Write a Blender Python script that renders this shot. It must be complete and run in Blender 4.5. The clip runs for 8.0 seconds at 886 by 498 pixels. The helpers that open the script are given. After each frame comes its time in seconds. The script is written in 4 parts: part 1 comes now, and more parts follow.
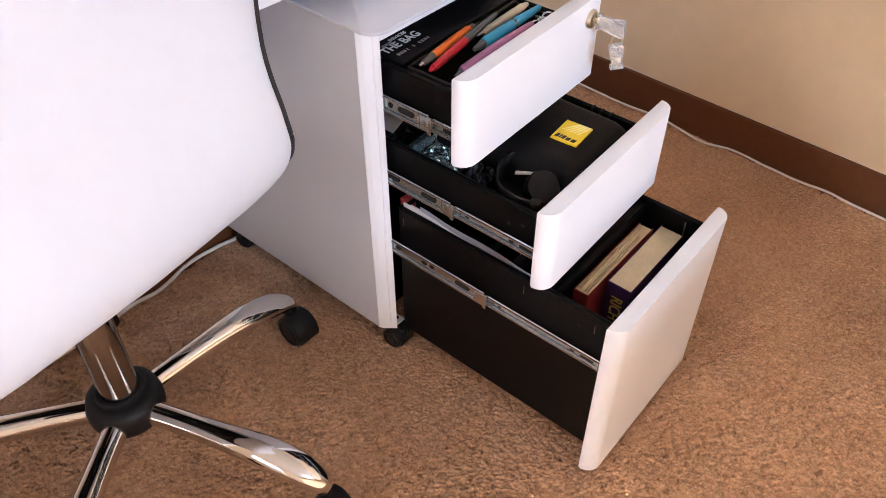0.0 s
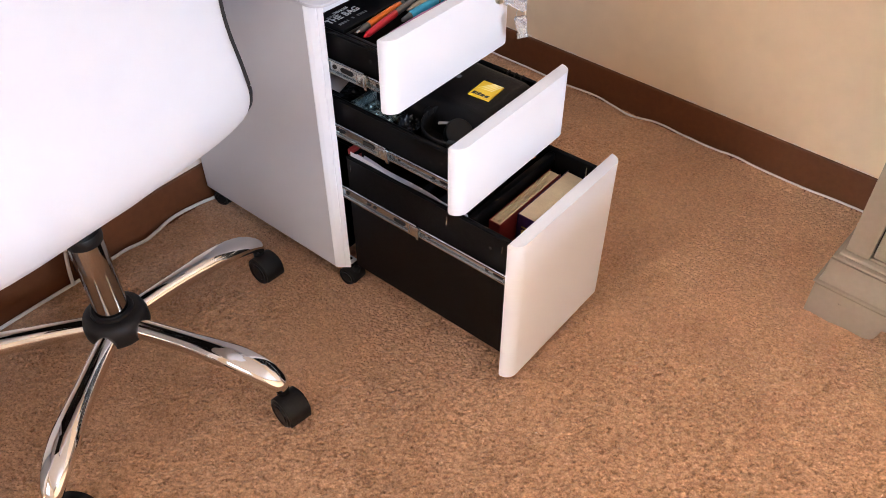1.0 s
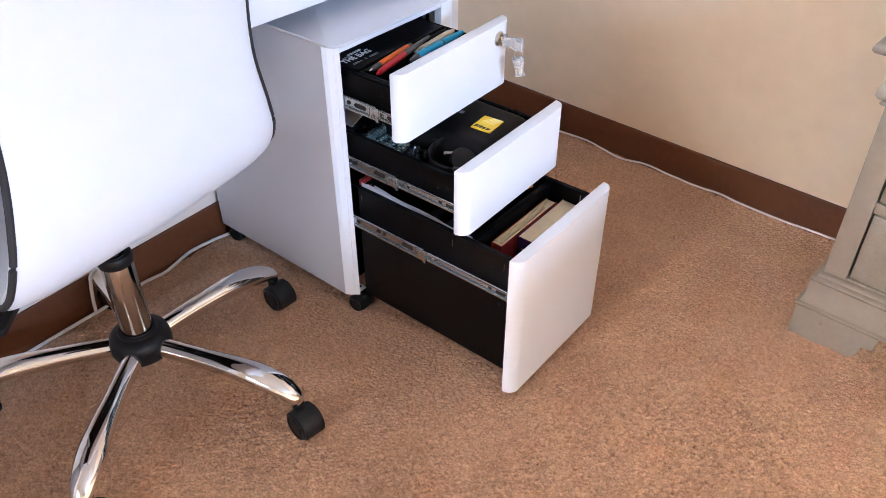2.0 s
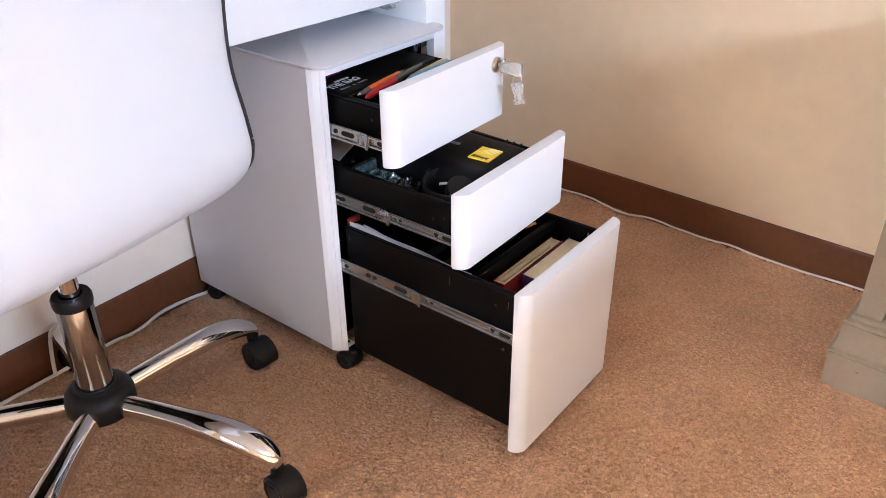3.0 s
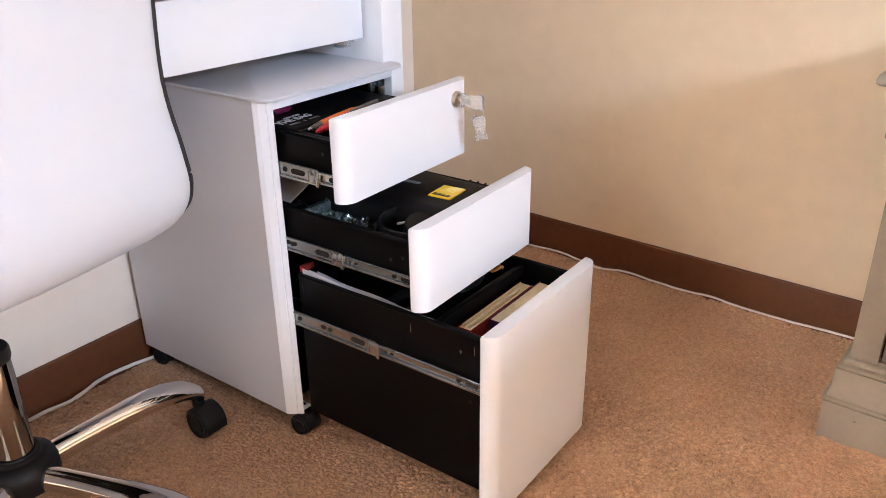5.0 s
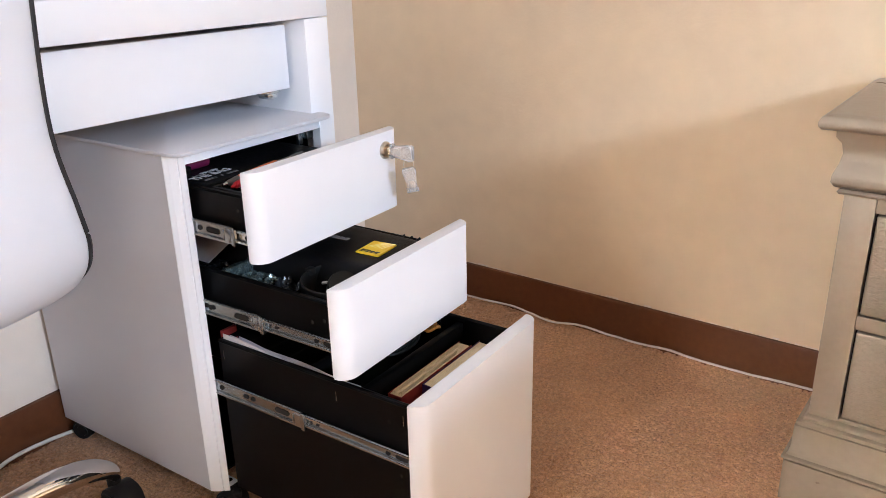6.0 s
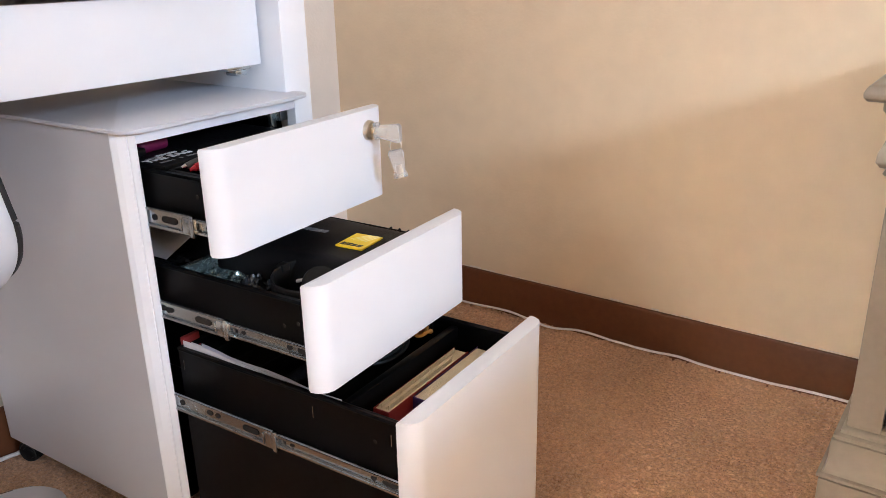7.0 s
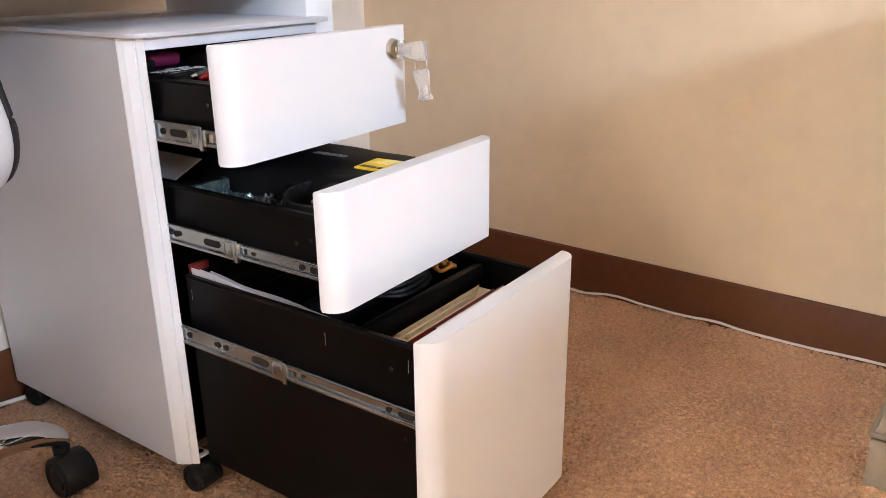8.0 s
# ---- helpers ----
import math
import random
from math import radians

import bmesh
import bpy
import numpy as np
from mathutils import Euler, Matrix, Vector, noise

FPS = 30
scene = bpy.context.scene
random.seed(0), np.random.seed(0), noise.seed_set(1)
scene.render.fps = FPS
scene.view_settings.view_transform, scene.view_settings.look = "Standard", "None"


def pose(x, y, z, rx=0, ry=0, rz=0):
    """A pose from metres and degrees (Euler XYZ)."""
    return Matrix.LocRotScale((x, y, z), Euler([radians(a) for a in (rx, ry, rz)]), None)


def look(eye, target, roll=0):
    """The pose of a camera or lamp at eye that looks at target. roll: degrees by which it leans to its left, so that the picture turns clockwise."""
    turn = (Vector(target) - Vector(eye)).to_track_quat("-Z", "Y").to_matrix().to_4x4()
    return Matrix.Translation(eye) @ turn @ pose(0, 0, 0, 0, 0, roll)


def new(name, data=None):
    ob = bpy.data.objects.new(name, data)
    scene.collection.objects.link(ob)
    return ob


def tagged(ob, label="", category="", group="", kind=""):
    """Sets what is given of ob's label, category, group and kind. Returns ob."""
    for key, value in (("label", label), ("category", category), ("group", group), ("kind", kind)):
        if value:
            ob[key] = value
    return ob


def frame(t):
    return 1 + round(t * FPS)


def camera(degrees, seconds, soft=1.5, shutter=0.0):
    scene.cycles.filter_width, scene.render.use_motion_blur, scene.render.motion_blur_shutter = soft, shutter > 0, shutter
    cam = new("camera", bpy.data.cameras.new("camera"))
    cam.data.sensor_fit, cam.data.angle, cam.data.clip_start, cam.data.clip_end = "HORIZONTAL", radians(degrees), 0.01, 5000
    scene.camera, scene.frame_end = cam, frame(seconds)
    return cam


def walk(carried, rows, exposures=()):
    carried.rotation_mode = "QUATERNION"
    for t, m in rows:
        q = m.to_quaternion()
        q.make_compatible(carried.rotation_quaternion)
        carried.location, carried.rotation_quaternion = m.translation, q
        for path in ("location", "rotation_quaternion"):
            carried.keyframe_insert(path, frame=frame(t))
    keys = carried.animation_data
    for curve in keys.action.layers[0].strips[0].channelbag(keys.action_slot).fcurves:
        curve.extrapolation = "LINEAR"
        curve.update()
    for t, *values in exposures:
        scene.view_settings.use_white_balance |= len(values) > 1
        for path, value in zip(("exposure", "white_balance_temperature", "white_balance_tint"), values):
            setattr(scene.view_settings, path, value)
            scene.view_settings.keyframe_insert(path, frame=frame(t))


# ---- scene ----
cam = camera(58.0, 8.0, soft=0.55)
PATH = [
    (0, (0.079, -0.041, 1.014), (-0.919, 1.025, -0.352), -0.2),
    (0.2, (0.109, -0.0693, 1.0106), (-0.8391, 0.9468, -0.2851), -0.21),
    (0.5, (0.178, -0.105, 1.024), (-0.821, 0.971, -0.335), -0.2),
    (0.7, (0.227, -0.113, 1.042), (-0.7274, 0.9133, -0.241), -0.33),
    (1, (0.304, -0.146, 1.079), (-0.697, 0.936, -0.273), -0.2),
    (1.2, (0.3391, -0.1792, 1.0903), (-0.6141, 0.8551, -0.187), -0.17),
    (1.5, (0.36, -0.221, 1.092), (-0.656, 0.89, -0.223), -0.2),
    (1.7, (0.3658, -0.239, 1.0899), (-0.6136, 0.8376, -0.1315), -0.16),
    (2, (0.37, -0.249, 1.083), (-0.691, 0.924, -0.141), -0.2),
    (2.2, (0.3677, -0.2496, 1.0687), (-0.6602, 0.8947, -0.0467), -0.23),
    (3.3, (0.3198, -0.2024, 0.8785), (-0.7709, 1.0446, -0.0515), -0.66),
    (3.5, (0.315, -0.194, 0.857), (-0.834, 1.129, -0.107), -0.7),
    (3.7, (0.3148, -0.1886, 0.8379), (-0.7763, 1.0748, -0.0696), -0.73),
    (4, (0.317, -0.184, 0.818), (-0.824, 1.152, -0.138), -0.7),
    (4.2, (0.3154, -0.1833, 0.8153), (-0.7654, 1.0882, -0.0929), -0.8),
    (4.5, (0.315, -0.176, 0.823), (-0.824, 1.179, -0.108), -0.8),
    (4.7, (0.3153, -0.1738, 0.8276), (-0.7751, 1.1339, -0.0157), -0.82),
    (5.8, (0.309, -0.0863, 0.8177), (-0.7819, 1.3085, 0.1288), -1.3),
    (6, (0.317, -0.068, 0.806), (-0.817, 1.418, 0.096), -1.3),
    (6.2, (0.3152, -0.0526, 0.7959), (-0.7488, 1.3733, 0.1288), -1.14),
    (6.5, (0.296, -0.032, 0.775), (-0.816, 1.481, 0.084), -1.3),
    (6.8, (0.2543, -0.0012, 0.7506), (-0.7966, 1.4421, 0.1008), -1.26),
    (7, (0.235, 0.023, 0.736), (-0.874, 1.54, 0.051), -1.2),
    (7.2, (0.2197, 0.0403, 0.7189), (-0.8388, 1.4793, 0.0714), -1.13),
    (7.5, (0.211, 0.056, 0.688), (-0.92, 1.56, 0.011), -1),
    (7.8, (0.212, 0.0561, 0.6536), (-0.8777, 1.4744, 0.0124), -0.76),
    (8, (0.216, 0.05, 0.632), (-0.947, 1.528, -0.048), -0.7),
]
LIGHTNESS = [(0, 1.84, 6050, 15), (1, 1.88, 6000, 14), (2, 1.91, 5250, 11), (3.5, 1.81, 5950, 12), (4.5, 1.81, 6050, 13), (6, 1.74, 5950, 10), (7, 1.74, 6000, 10), (8, 1.82, 6100, 10)]
walk(cam, [(t, look(eye, target, roll)) for t, eye, target, roll in PATH], LIGHTNESS)

# ---- world, window light, exposure ----
world = bpy.data.worlds.new("world")
scene.world = world
world.use_nodes = True
_wn = world.node_tree.nodes
_sky = _wn.new("ShaderNodeTexSky")
_sky.sky_type = "NISHITA"
_sky.sun_disc = False
_sky.sun_elevation, _sky.sun_rotation = radians(25), radians(199)
world.node_tree.links.new(_sky.outputs[0], _wn["Background"].inputs[0])
_wn["Background"].inputs[1].default_value = 0.05


def area_lamp(name, eye, target, sx, sy, watts, colour):
    lamp = bpy.data.lights.new(name, "AREA")
    lamp.shape, lamp.size, lamp.size_y, lamp.energy, lamp.color = "RECTANGLE", sx, sy, watts, colour
    ob = new(name, lamp)
    ob.matrix_world = look(eye, target)
    return ob


# daylight through the two windows of the room, and the low sun through the south one
area_lamp("window_daylight", (3.56, -0.42, 1.85), (-0.3, 0.6, 0.4), 1.00, 0.46, 35, (0.64, 0.80, 1.0))
area_lamp("window_daylight_south", (0.15, -2.36, 1.40), (0.2, 0.6, 0.4), 1.10, 0.90, 1.2, (0.90, 0.92, 1.0))
_sun = bpy.data.lights.new("sun", "SUN")
_sun.energy, _sun.angle, _sun.color = 4.6, radians(0.5), (1.0, 0.93, 0.83)
sun = new("sun", _sun)
sun.matrix_world = look((-0.35, -1.0, 0.494), (0, 0, 0))


# ---- materials ----
def mat(name, colour, rough=0.5, metal=0.0, vary=0.0, vscale=8.0, bump=0.0, bscale=200.0, coat=0.0, rvary=0.0, island=0.0, alpha_glass=False, ior=1.45, spec=0.5):
    m = bpy.data.materials.new(name)
    m.use_nodes = True
    nt = m.node_tree
    n, l = nt.nodes, nt.links
    b = n["Principled BSDF"]
    b.inputs["Base Color"].default_value = (*colour, 1)
    b.inputs["Roughness"].default_value = rough
    b.inputs["Metallic"].default_value = metal
    b.inputs["IOR"].default_value = ior
    b.inputs["Specular IOR Level"].default_value = spec
    b.inputs["Coat Weight"].default_value = coat
    tc = n.new("ShaderNodeTexCoord")
    if vary > 0 or rvary > 0:
        big = n.new("ShaderNodeTexNoise")
        big.inputs["Scale"].default_value = vscale
        big.inputs["Detail"].default_value = 6
        fine = n.new("ShaderNodeTexNoise")
        fine.inputs["Scale"].default_value = vscale * 14
        fine.inputs["Detail"].default_value = 3
        l.new(tc.outputs["Object"], big.inputs["Vector"])
        l.new(tc.outputs["Object"], fine.inputs["Vector"])
        mix = n.new("ShaderNodeMath")
        mix.operation = "ADD"
        l.new(big.outputs["Fac"], mix.inputs[0])
        l.new(fine.outputs["Fac"], mix.inputs[1])
        if vary > 0:
            ramp = n.new("ShaderNodeMapRange")
            ramp.inputs["From Min"].default_value, ramp.inputs["From Max"].default_value = 0.7, 1.3
            ramp.inputs["To Min"].default_value, ramp.inputs["To Max"].default_value = 1 - vary, 1 + vary
            l.new(mix.outputs[0], ramp.inputs["Value"])
            sc = n.new("ShaderNodeVectorMath")
            sc.operation = "SCALE"
            sc.inputs[0].default_value = colour
            l.new(ramp.outputs["Result"], sc.inputs["Scale"])
            l.new(sc.outputs["Vector"], b.inputs["Base Color"])
        if rvary > 0:
            rr = n.new("ShaderNodeMapRange")
            rr.inputs["From Min"].default_value, rr.inputs["From Max"].default_value = 0.7, 1.3
            rr.inputs["To Min"].default_value, rr.inputs["To Max"].default_value = max(0.02, rough - rvary), rough + rvary
            l.new(mix.outputs[0], rr.inputs["Value"])
            l.new(rr.outputs["Result"], b.inputs["Roughness"])
    if bump > 0:
        bn = n.new("ShaderNodeTexNoise")
        bn.inputs["Scale"].default_value = bscale
        bn.inputs["Detail"].default_value = 4
        l.new(tc.outputs["Object"], bn.inputs["Vector"])
        bp = n.new("ShaderNodeBump")
        bp.inputs["Strength"].default_value = bump
        bp.inputs["Distance"].default_value = 0.002
        l.new(bn.outputs["Fac"], bp.inputs["Height"])
        l.new(bp.outputs["Normal"], b.inputs["Normal"])
    if alpha_glass:
        b.inputs["Transmission Weight"].default_value = 1.0
    return m


def carpet_material():
    m = bpy.data.materials.new("carpet_pile")
    m.use_nodes = True
    n, l = m.node_tree.nodes, m.node_tree.links
    b = n["Principled BSDF"]
    b.inputs["Roughness"].default_value = 0.95
    b.inputs["Specular IOR Level"].default_value = 0.15
    b.inputs["Sheen Weight"].default_value = 0.25
    geo = n.new("ShaderNodeTexNoise")
    geo.inputs["Scale"].default_value, geo.inputs["Detail"].default_value = 330.0, 2
    tc = n.new("ShaderNodeTexCoord")
    big = n.new("ShaderNodeTexNoise")
    big.inputs["Scale"].default_value, big.inputs["Detail"].default_value = 5.0, 5
    mid = n.new("ShaderNodeTexNoise")
    mid.inputs["Scale"].default_value, mid.inputs["Detail"].default_value = 150.0, 3
    l.new(tc.outputs["Object"], big.inputs["Vector"])
    l.new(tc.outputs["Object"], mid.inputs["Vector"])
    add = n.new("ShaderNodeMath")
    add.operation = "MULTIPLY_ADD"
    add.inputs[1].default_value = 1.0
    l.new(tc.outputs["Object"], geo.inputs["Vector"])
    l.new(geo.outputs["Fac"], add.inputs[0])
    l.new(mid.outputs["Fac"], add.inputs[2])
    add2 = n.new("ShaderNodeMath")
    add2.operation = "MULTIPLY_ADD"
    add2.inputs[1].default_value = 0.7
    l.new(big.outputs["Fac"], add2.inputs[0])
    l.new(add.outputs[0], add2.inputs[2])
    ramp = n.new("ShaderNodeValToRGB")
    ramp.color_ramp.elements[0].position, ramp.color_ramp.elements[0].color = 0.33, (0.295, 0.156, 0.083, 1)
    ramp.color_ramp.elements[1].position, ramp.color_ramp.elements[1].color = 0.67, (0.735, 0.434, 0.249, 1)
    half = n.new("ShaderNodeMath")
    half.operation = "MULTIPLY"
    half.inputs[1].default_value = 0.385
    l.new(add2.outputs[0], half.inputs[0])
    l.new(half.outputs[0], ramp.inputs["Fac"])
    l.new(ramp.outputs["Color"], b.inputs["Base Color"])
    return m


def croc_material():
    """Embossed reptile-skin drawer fronts under satin champagne paint."""
    m = mat("embossed_champagne", (0.305, 0.253, 0.195), 0.36, 0.25, 0.08, 20)
    n, l = m.node_tree.nodes, m.node_tree.links
    b = n["Principled BSDF"]
    tc = n.new("ShaderNodeTexCoord")
    mp = n.new("ShaderNodeMapping")
    mp.inputs["Scale"].default_value = (70, 70, 190)
    ns = n.new("ShaderNodeTexNoise")
    ns.inputs["Scale"].default_value = 12
    va = n.new("ShaderNodeVectorMath")
    va.operation = "MULTIPLY_ADD"
    va.inputs[1].default_value = (0.006, 0.006, 0.003)
    l.new(tc.outputs["Object"], ns.inputs["Vector"])
    l.new(ns.outputs["Color"], va.inputs[0])
    l.new(tc.outputs["Object"], va.inputs[2])
    l.new(va.outputs["Vector"], mp.inputs["Vector"])
    vo = n.new("ShaderNodeTexVoronoi")
    vo.feature = "DISTANCE_TO_EDGE"
    vo.inputs["Scale"].default_value = 1.0
    l.new(mp.outputs["Vector"], vo.inputs["Vector"])
    cr = n.new("ShaderNodeMapRange")
    cr.inputs["From Max"].default_value = 0.14
    l.new(vo.outputs["Distance"], cr.inputs["Value"])
    bp = n.new("ShaderNodeBump")
    bp.inputs["Strength"].default_value, bp.inputs["Distance"].default_value = 0.45, 0.0008
    l.new(cr.outputs["Result"], bp.inputs["Height"])
    l.new(bp.outputs["Normal"], b.inputs["Normal"])
    return m


CARPET = carpet_material()
WALL = mat("beige_wall_paint", (0.79, 0.61, 0.415), 0.7, 0, 0.035, 1.6, 0.25, 170)
WALL_PALE = mat("pale_wall_paint", (0.78, 0.675, 0.575), 0.7, 0, 0.03, 1.6, 0.25, 170)
CEIL = mat("ceiling_paint", (0.80, 0.77, 0.72), 0.9, 0, 0.02, 2, 0.4, 90)
VINYL = mat("brown_vinyl_base", (0.122, 0.043, 0.0165), 0.46, 0, 0.12, 5, 0.12, 60, rvary=0.08, spec=0.28)
# cabinet body: greyed below the fronts' white, the sides' shade is in the colour
BODY_STEEL_SHADED = mat("pale_grey_coat_shaded", (0.605, 0.59, 0.615), 0.36, 0, 0.004, 3, 0.04, 900, rvary=0.012)
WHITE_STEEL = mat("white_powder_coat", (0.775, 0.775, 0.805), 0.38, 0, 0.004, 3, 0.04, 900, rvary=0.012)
# stile coat: lightened past the fronts' white to paint in the light it catches
STILE_LIT = mat("white_coat_lit", (0.85, 0.85, 0.87), 0.30, 0, 0.004, 3, 0.03, 900, rvary=0.012)
WHITE_GLOSS = mat("white_lacquer", (0.81, 0.81, 0.835), 0.30, 0, 0.004, 3, 0.01, 500, rvary=0.012)
BLACK_STEEL = mat("black_coated_steel", (0.0036, 0.0031, 0.003), 0.36, 0, 0.25, 10, 0.06, 700, rvary=0.06, spec=0.13)
ZINC = mat("zinc_plated_steel", (0.58, 0.62, 0.63), 0.25, 1.0, 0.01, 12, 0.0, 300, rvary=0.01)
CHROME = mat("polished_chrome", (0.78, 0.76, 0.74), 0.05, 1.0, 0.0, 8, 0.0, rvary=0.02)
CHROME_DARK = mat("smoked_chrome", (0.36, 0.34, 0.325), 0.10, 1.0, 0.03, 8, 0.0, rvary=0.03)
BLACK_PLASTIC = mat("black_plastic", (0.010, 0.0093, 0.009), 0.45, 0, 0.15, 25, 0.15, 400, rvary=0.08, spec=0.27)
LEATHER = mat("white_leatherette", (0.70, 0.725, 0.785), 0.44, 0, 0.005, 4, 0.10, 900, rvary=0.015)
PIPING = mat("black_piping", (0.02, 0.02, 0.022), 0.55, 0, 0.1, 40, 0.2, 500)
CHAMPAGNE = mat("champagne_paint", (0.31, 0.256, 0.197), 0.33, 0.22, 0.05, 7, 0.06, 260, rvary=0.06)
CROC = croc_material()
DARK_GAP = mat("dark_carcass", (0.02, 0.016, 0.013), 0.8, 0, 0.2, 20)
CABLE_WHITE = mat("white_cable_sheath", (0.78, 0.74, 0.70), 0.45, 0, 0.06, 30)
BLACK_FABRIC = mat("black_woven_case", (0.006, 0.0054, 0.0058), 0.5, 0, 0.3, 14, 0.3, 900, spec=0.17)
BLACK_CARD = mat("black_card_box", (0.005, 0.0045, 0.005), 0.38, 0, 0.2, 14, 0.05, 300, rvary=0.1, spec=0.25)
YELLOW = mat("yellow_sticker", (0.88, 0.60, 0.02), 0.35, 0, 0.03, 60)
YELLOW_PALE = mat("pale_yellow_print", (0.95, 0.80, 0.32), 0.35, 0, 0.03, 60)
BLACK_INK = mat("black_ink", (0.015, 0.013, 0.01), 0.4, 0, 0.1, 60)
WHITE_INK = mat("white_ink", (0.60, 0.60, 0.61), 0.5, 0, 0.05, 60)
GREY_INK = mat("grey_ink", (0.24, 0.24, 0.25), 0.5, 0, 0.05, 60)
GOLD_INK = mat("yellow_ink", (0.70, 0.50, 0.10), 0.5, 0, 0.05, 60)
PAPER = mat("white_paper", (0.66, 0.63, 0.65), 0.8, 0, 0.05, 12, 0.1, 200)
PAGES = mat("cream_page_edges", (0.70, 0.56, 0.36), 0.85, 0, 0.10, 60, 0.5, 600)
RED_COVER = mat("red_book_cover", (0.26, 0.025, 0.022), 0.42, 0, 0.12, 20, 0.08, 300)
PURPLE_COVER = mat("purple_book_cover", (0.055, 0.018, 0.075), 0.35, 0, 0.15, 20, 0.05, 300)
BROWN_PRINT = mat("brown_print", (0.17, 0.075, 0.03), 0.38, 0, 0.4, 40)
MAGENTA = mat("magenta_pouch", (0.15, 0.006, 0.05), 0.5, 0, 0.12, 25, 0.15, 300)
PEN_ORANGE = mat("orange_plastic", (0.72, 0.15, 0.012), 0.35, 0, 0.06, 40)
PEN_RED = mat("red_plastic", (0.50, 0.015, 0.03), 0.35, 0, 0.06, 40)
PEN_BLUE = mat("blue_plastic", (0.04, 0.36, 0.58), 0.38, 0, 0.06, 40)
PEN_PURPLE = mat("mauve_plastic", (0.42, 0.17, 0.34), 0.3, 0, 0.06, 40)
PEN_CREAM = mat("cream_plastic", (0.62, 0.55, 0.42), 0.4, 0, 0.06, 40)
PEN_GREEN = mat("lime_plastic", (0.35, 0.52, 0.05), 0.4, 0, 0.06, 40)
PEN_GREY = mat("grey_plastic", (0.10, 0.10, 0.10), 0.4, 0, 0.1, 40)
ORANGE_CORD = mat("orange_cord", (0.50, 0.19, 0.03), 0.7, 0, 0.2, 90, 0.3, 500)
CLEAR = mat("clear_plastic", (0.96, 0.96, 0.97), 0.10, 0, 0.0, alpha_glass=True, ior=1.30)
CLEAR.node_tree.nodes["Principled BSDF"].inputs["Transmission Weight"].default_value = 0.78
FOIL = mat("silver_film", (0.22, 0.28, 0.27), 0.22, 0.75, 0.35, 60, 0.5, 120, rvary=0.12)
BLACK_FILM = mat("black_film", (0.018, 0.018, 0.02), 0.16, 0, 0.2, 40, 0.5, 60)
BRASS = mat("dull_nickel", (0.60, 0.56, 0.48), 0.28, 1.0, 0.08, 60)
GLASS = mat("window_glass", (1, 1, 1), 0.0, 0, 0.0, alpha_glass=True, ior=1.45)


# ---- mesh helpers ----
def thing(name, at, label, category, group=""):
    ob = new(name)
    ob.empty_display_size = 0.05
    ob.location = at
    return tagged(ob, label, category, group)


def finish(name, bm, material, smooth=True):
    bmesh.ops.recalc_face_normals(bm, faces=bm.faces[:])
    me = bpy.data.meshes.new(name)
    bm.to_mesh(me)
    bm.free()
    me.materials.append(material)
    if smooth:
        me.polygons.foreach_set("use_smooth", [True] * len(me.polygons))
        me.set_sharp_from_angle(angle=radians(38))
    return me


def root_of(ob):
    while ob.parent:
        ob = ob.parent
    return ob


def part(name, bm, material, parent, label="", smooth=True):
    """One mesh, given in the room's metres, under a thing or a part of it."""
    bmesh.ops.translate(bm, verts=bm.verts[:], vec=-Vector(root_of(parent).location))
    ob = new(name, finish(name, bm, material, smooth))
    ob.parent = parent
    return tagged(ob, label)


def solo(name, bm, material, label, category, group="", kind="", at=None, smooth=True):
    """A thing made of one mesh, with its origin at its base."""
    if at is None:
        lo = Vector([min(v.co[i] for v in bm.verts) for i in range(3)])
        hi = Vector([max(v.co[i] for v in bm.verts) for i in range(3)])
        at = Vector(((lo.x + hi.x) / 2, (lo.y + hi.y) / 2, lo.z))
    bmesh.ops.translate(bm, verts=bm.verts[:], vec=-Vector(at))
    ob = new(name, finish(name, bm, material, smooth))
    ob.location = at
    return tagged(ob, label, category, group, kind)


def add_box(bm, x0, x1, y0, y1, z0, z1, bevel=0.0, seg=2, m=None):
    vs = [bm.verts.new((x, y, z)) for x in (x0, x1) for y in (y0, y1) for z in (z0, z1)]
    fs = [bm.faces.new([vs[i] for i in f]) for f in ((0, 1, 3, 2), (4, 6, 7, 5), (0, 4, 5, 1), (2, 3, 7, 6), (0, 2, 6, 4), (1, 5, 7, 3))]
    if bevel > 0:
        es = list({e for f in fs for e in f.edges})
        r = bmesh.ops.bevel(bm, geom=es, offset=bevel, segments=seg, profile=0.5, affect="EDGES")
        vs = list({v for f in r["faces"] for v in f.verts} | {v for v in vs if v.is_valid})
    if m is not None:
        bmesh.ops.transform(bm, matrix=m, verts=[v for v in vs if v.is_valid])
    return bm


def box(*a, **k):
    return add_box(bmesh.new(), *a, **k)


def add_prism(bm, outline, z0, z1, bevel=0.0, m=None):
    """An outline in x and y, raised from z0 to z1, with its rims eased."""
    lo = [bm.verts.new((x, y, z0)) for x, y in outline]
    hi = [bm.verts.new((x, y, z1)) for x, y in outline]
    n = len(outline)
    a, b = bm.faces.new(lo[::-1]), bm.faces.new(hi)
    for i in range(n):
        bm.faces.new((lo[i], lo[(i + 1) % n], hi[(i + 1) % n], hi[i]))
    vs = lo + hi
    if bevel > 0:
        r = bmesh.ops.bevel(bm, geom=list(a.edges) + list(b.edges), offset=bevel, segments=2, profile=0.5, affect="EDGES")
        vs = list({v for f in r["faces"] for v in f.verts} | {v for v in vs if v.is_valid})
    if m is not None:
        bmesh.ops.transform(bm, matrix=m, verts=vs)
    return bm


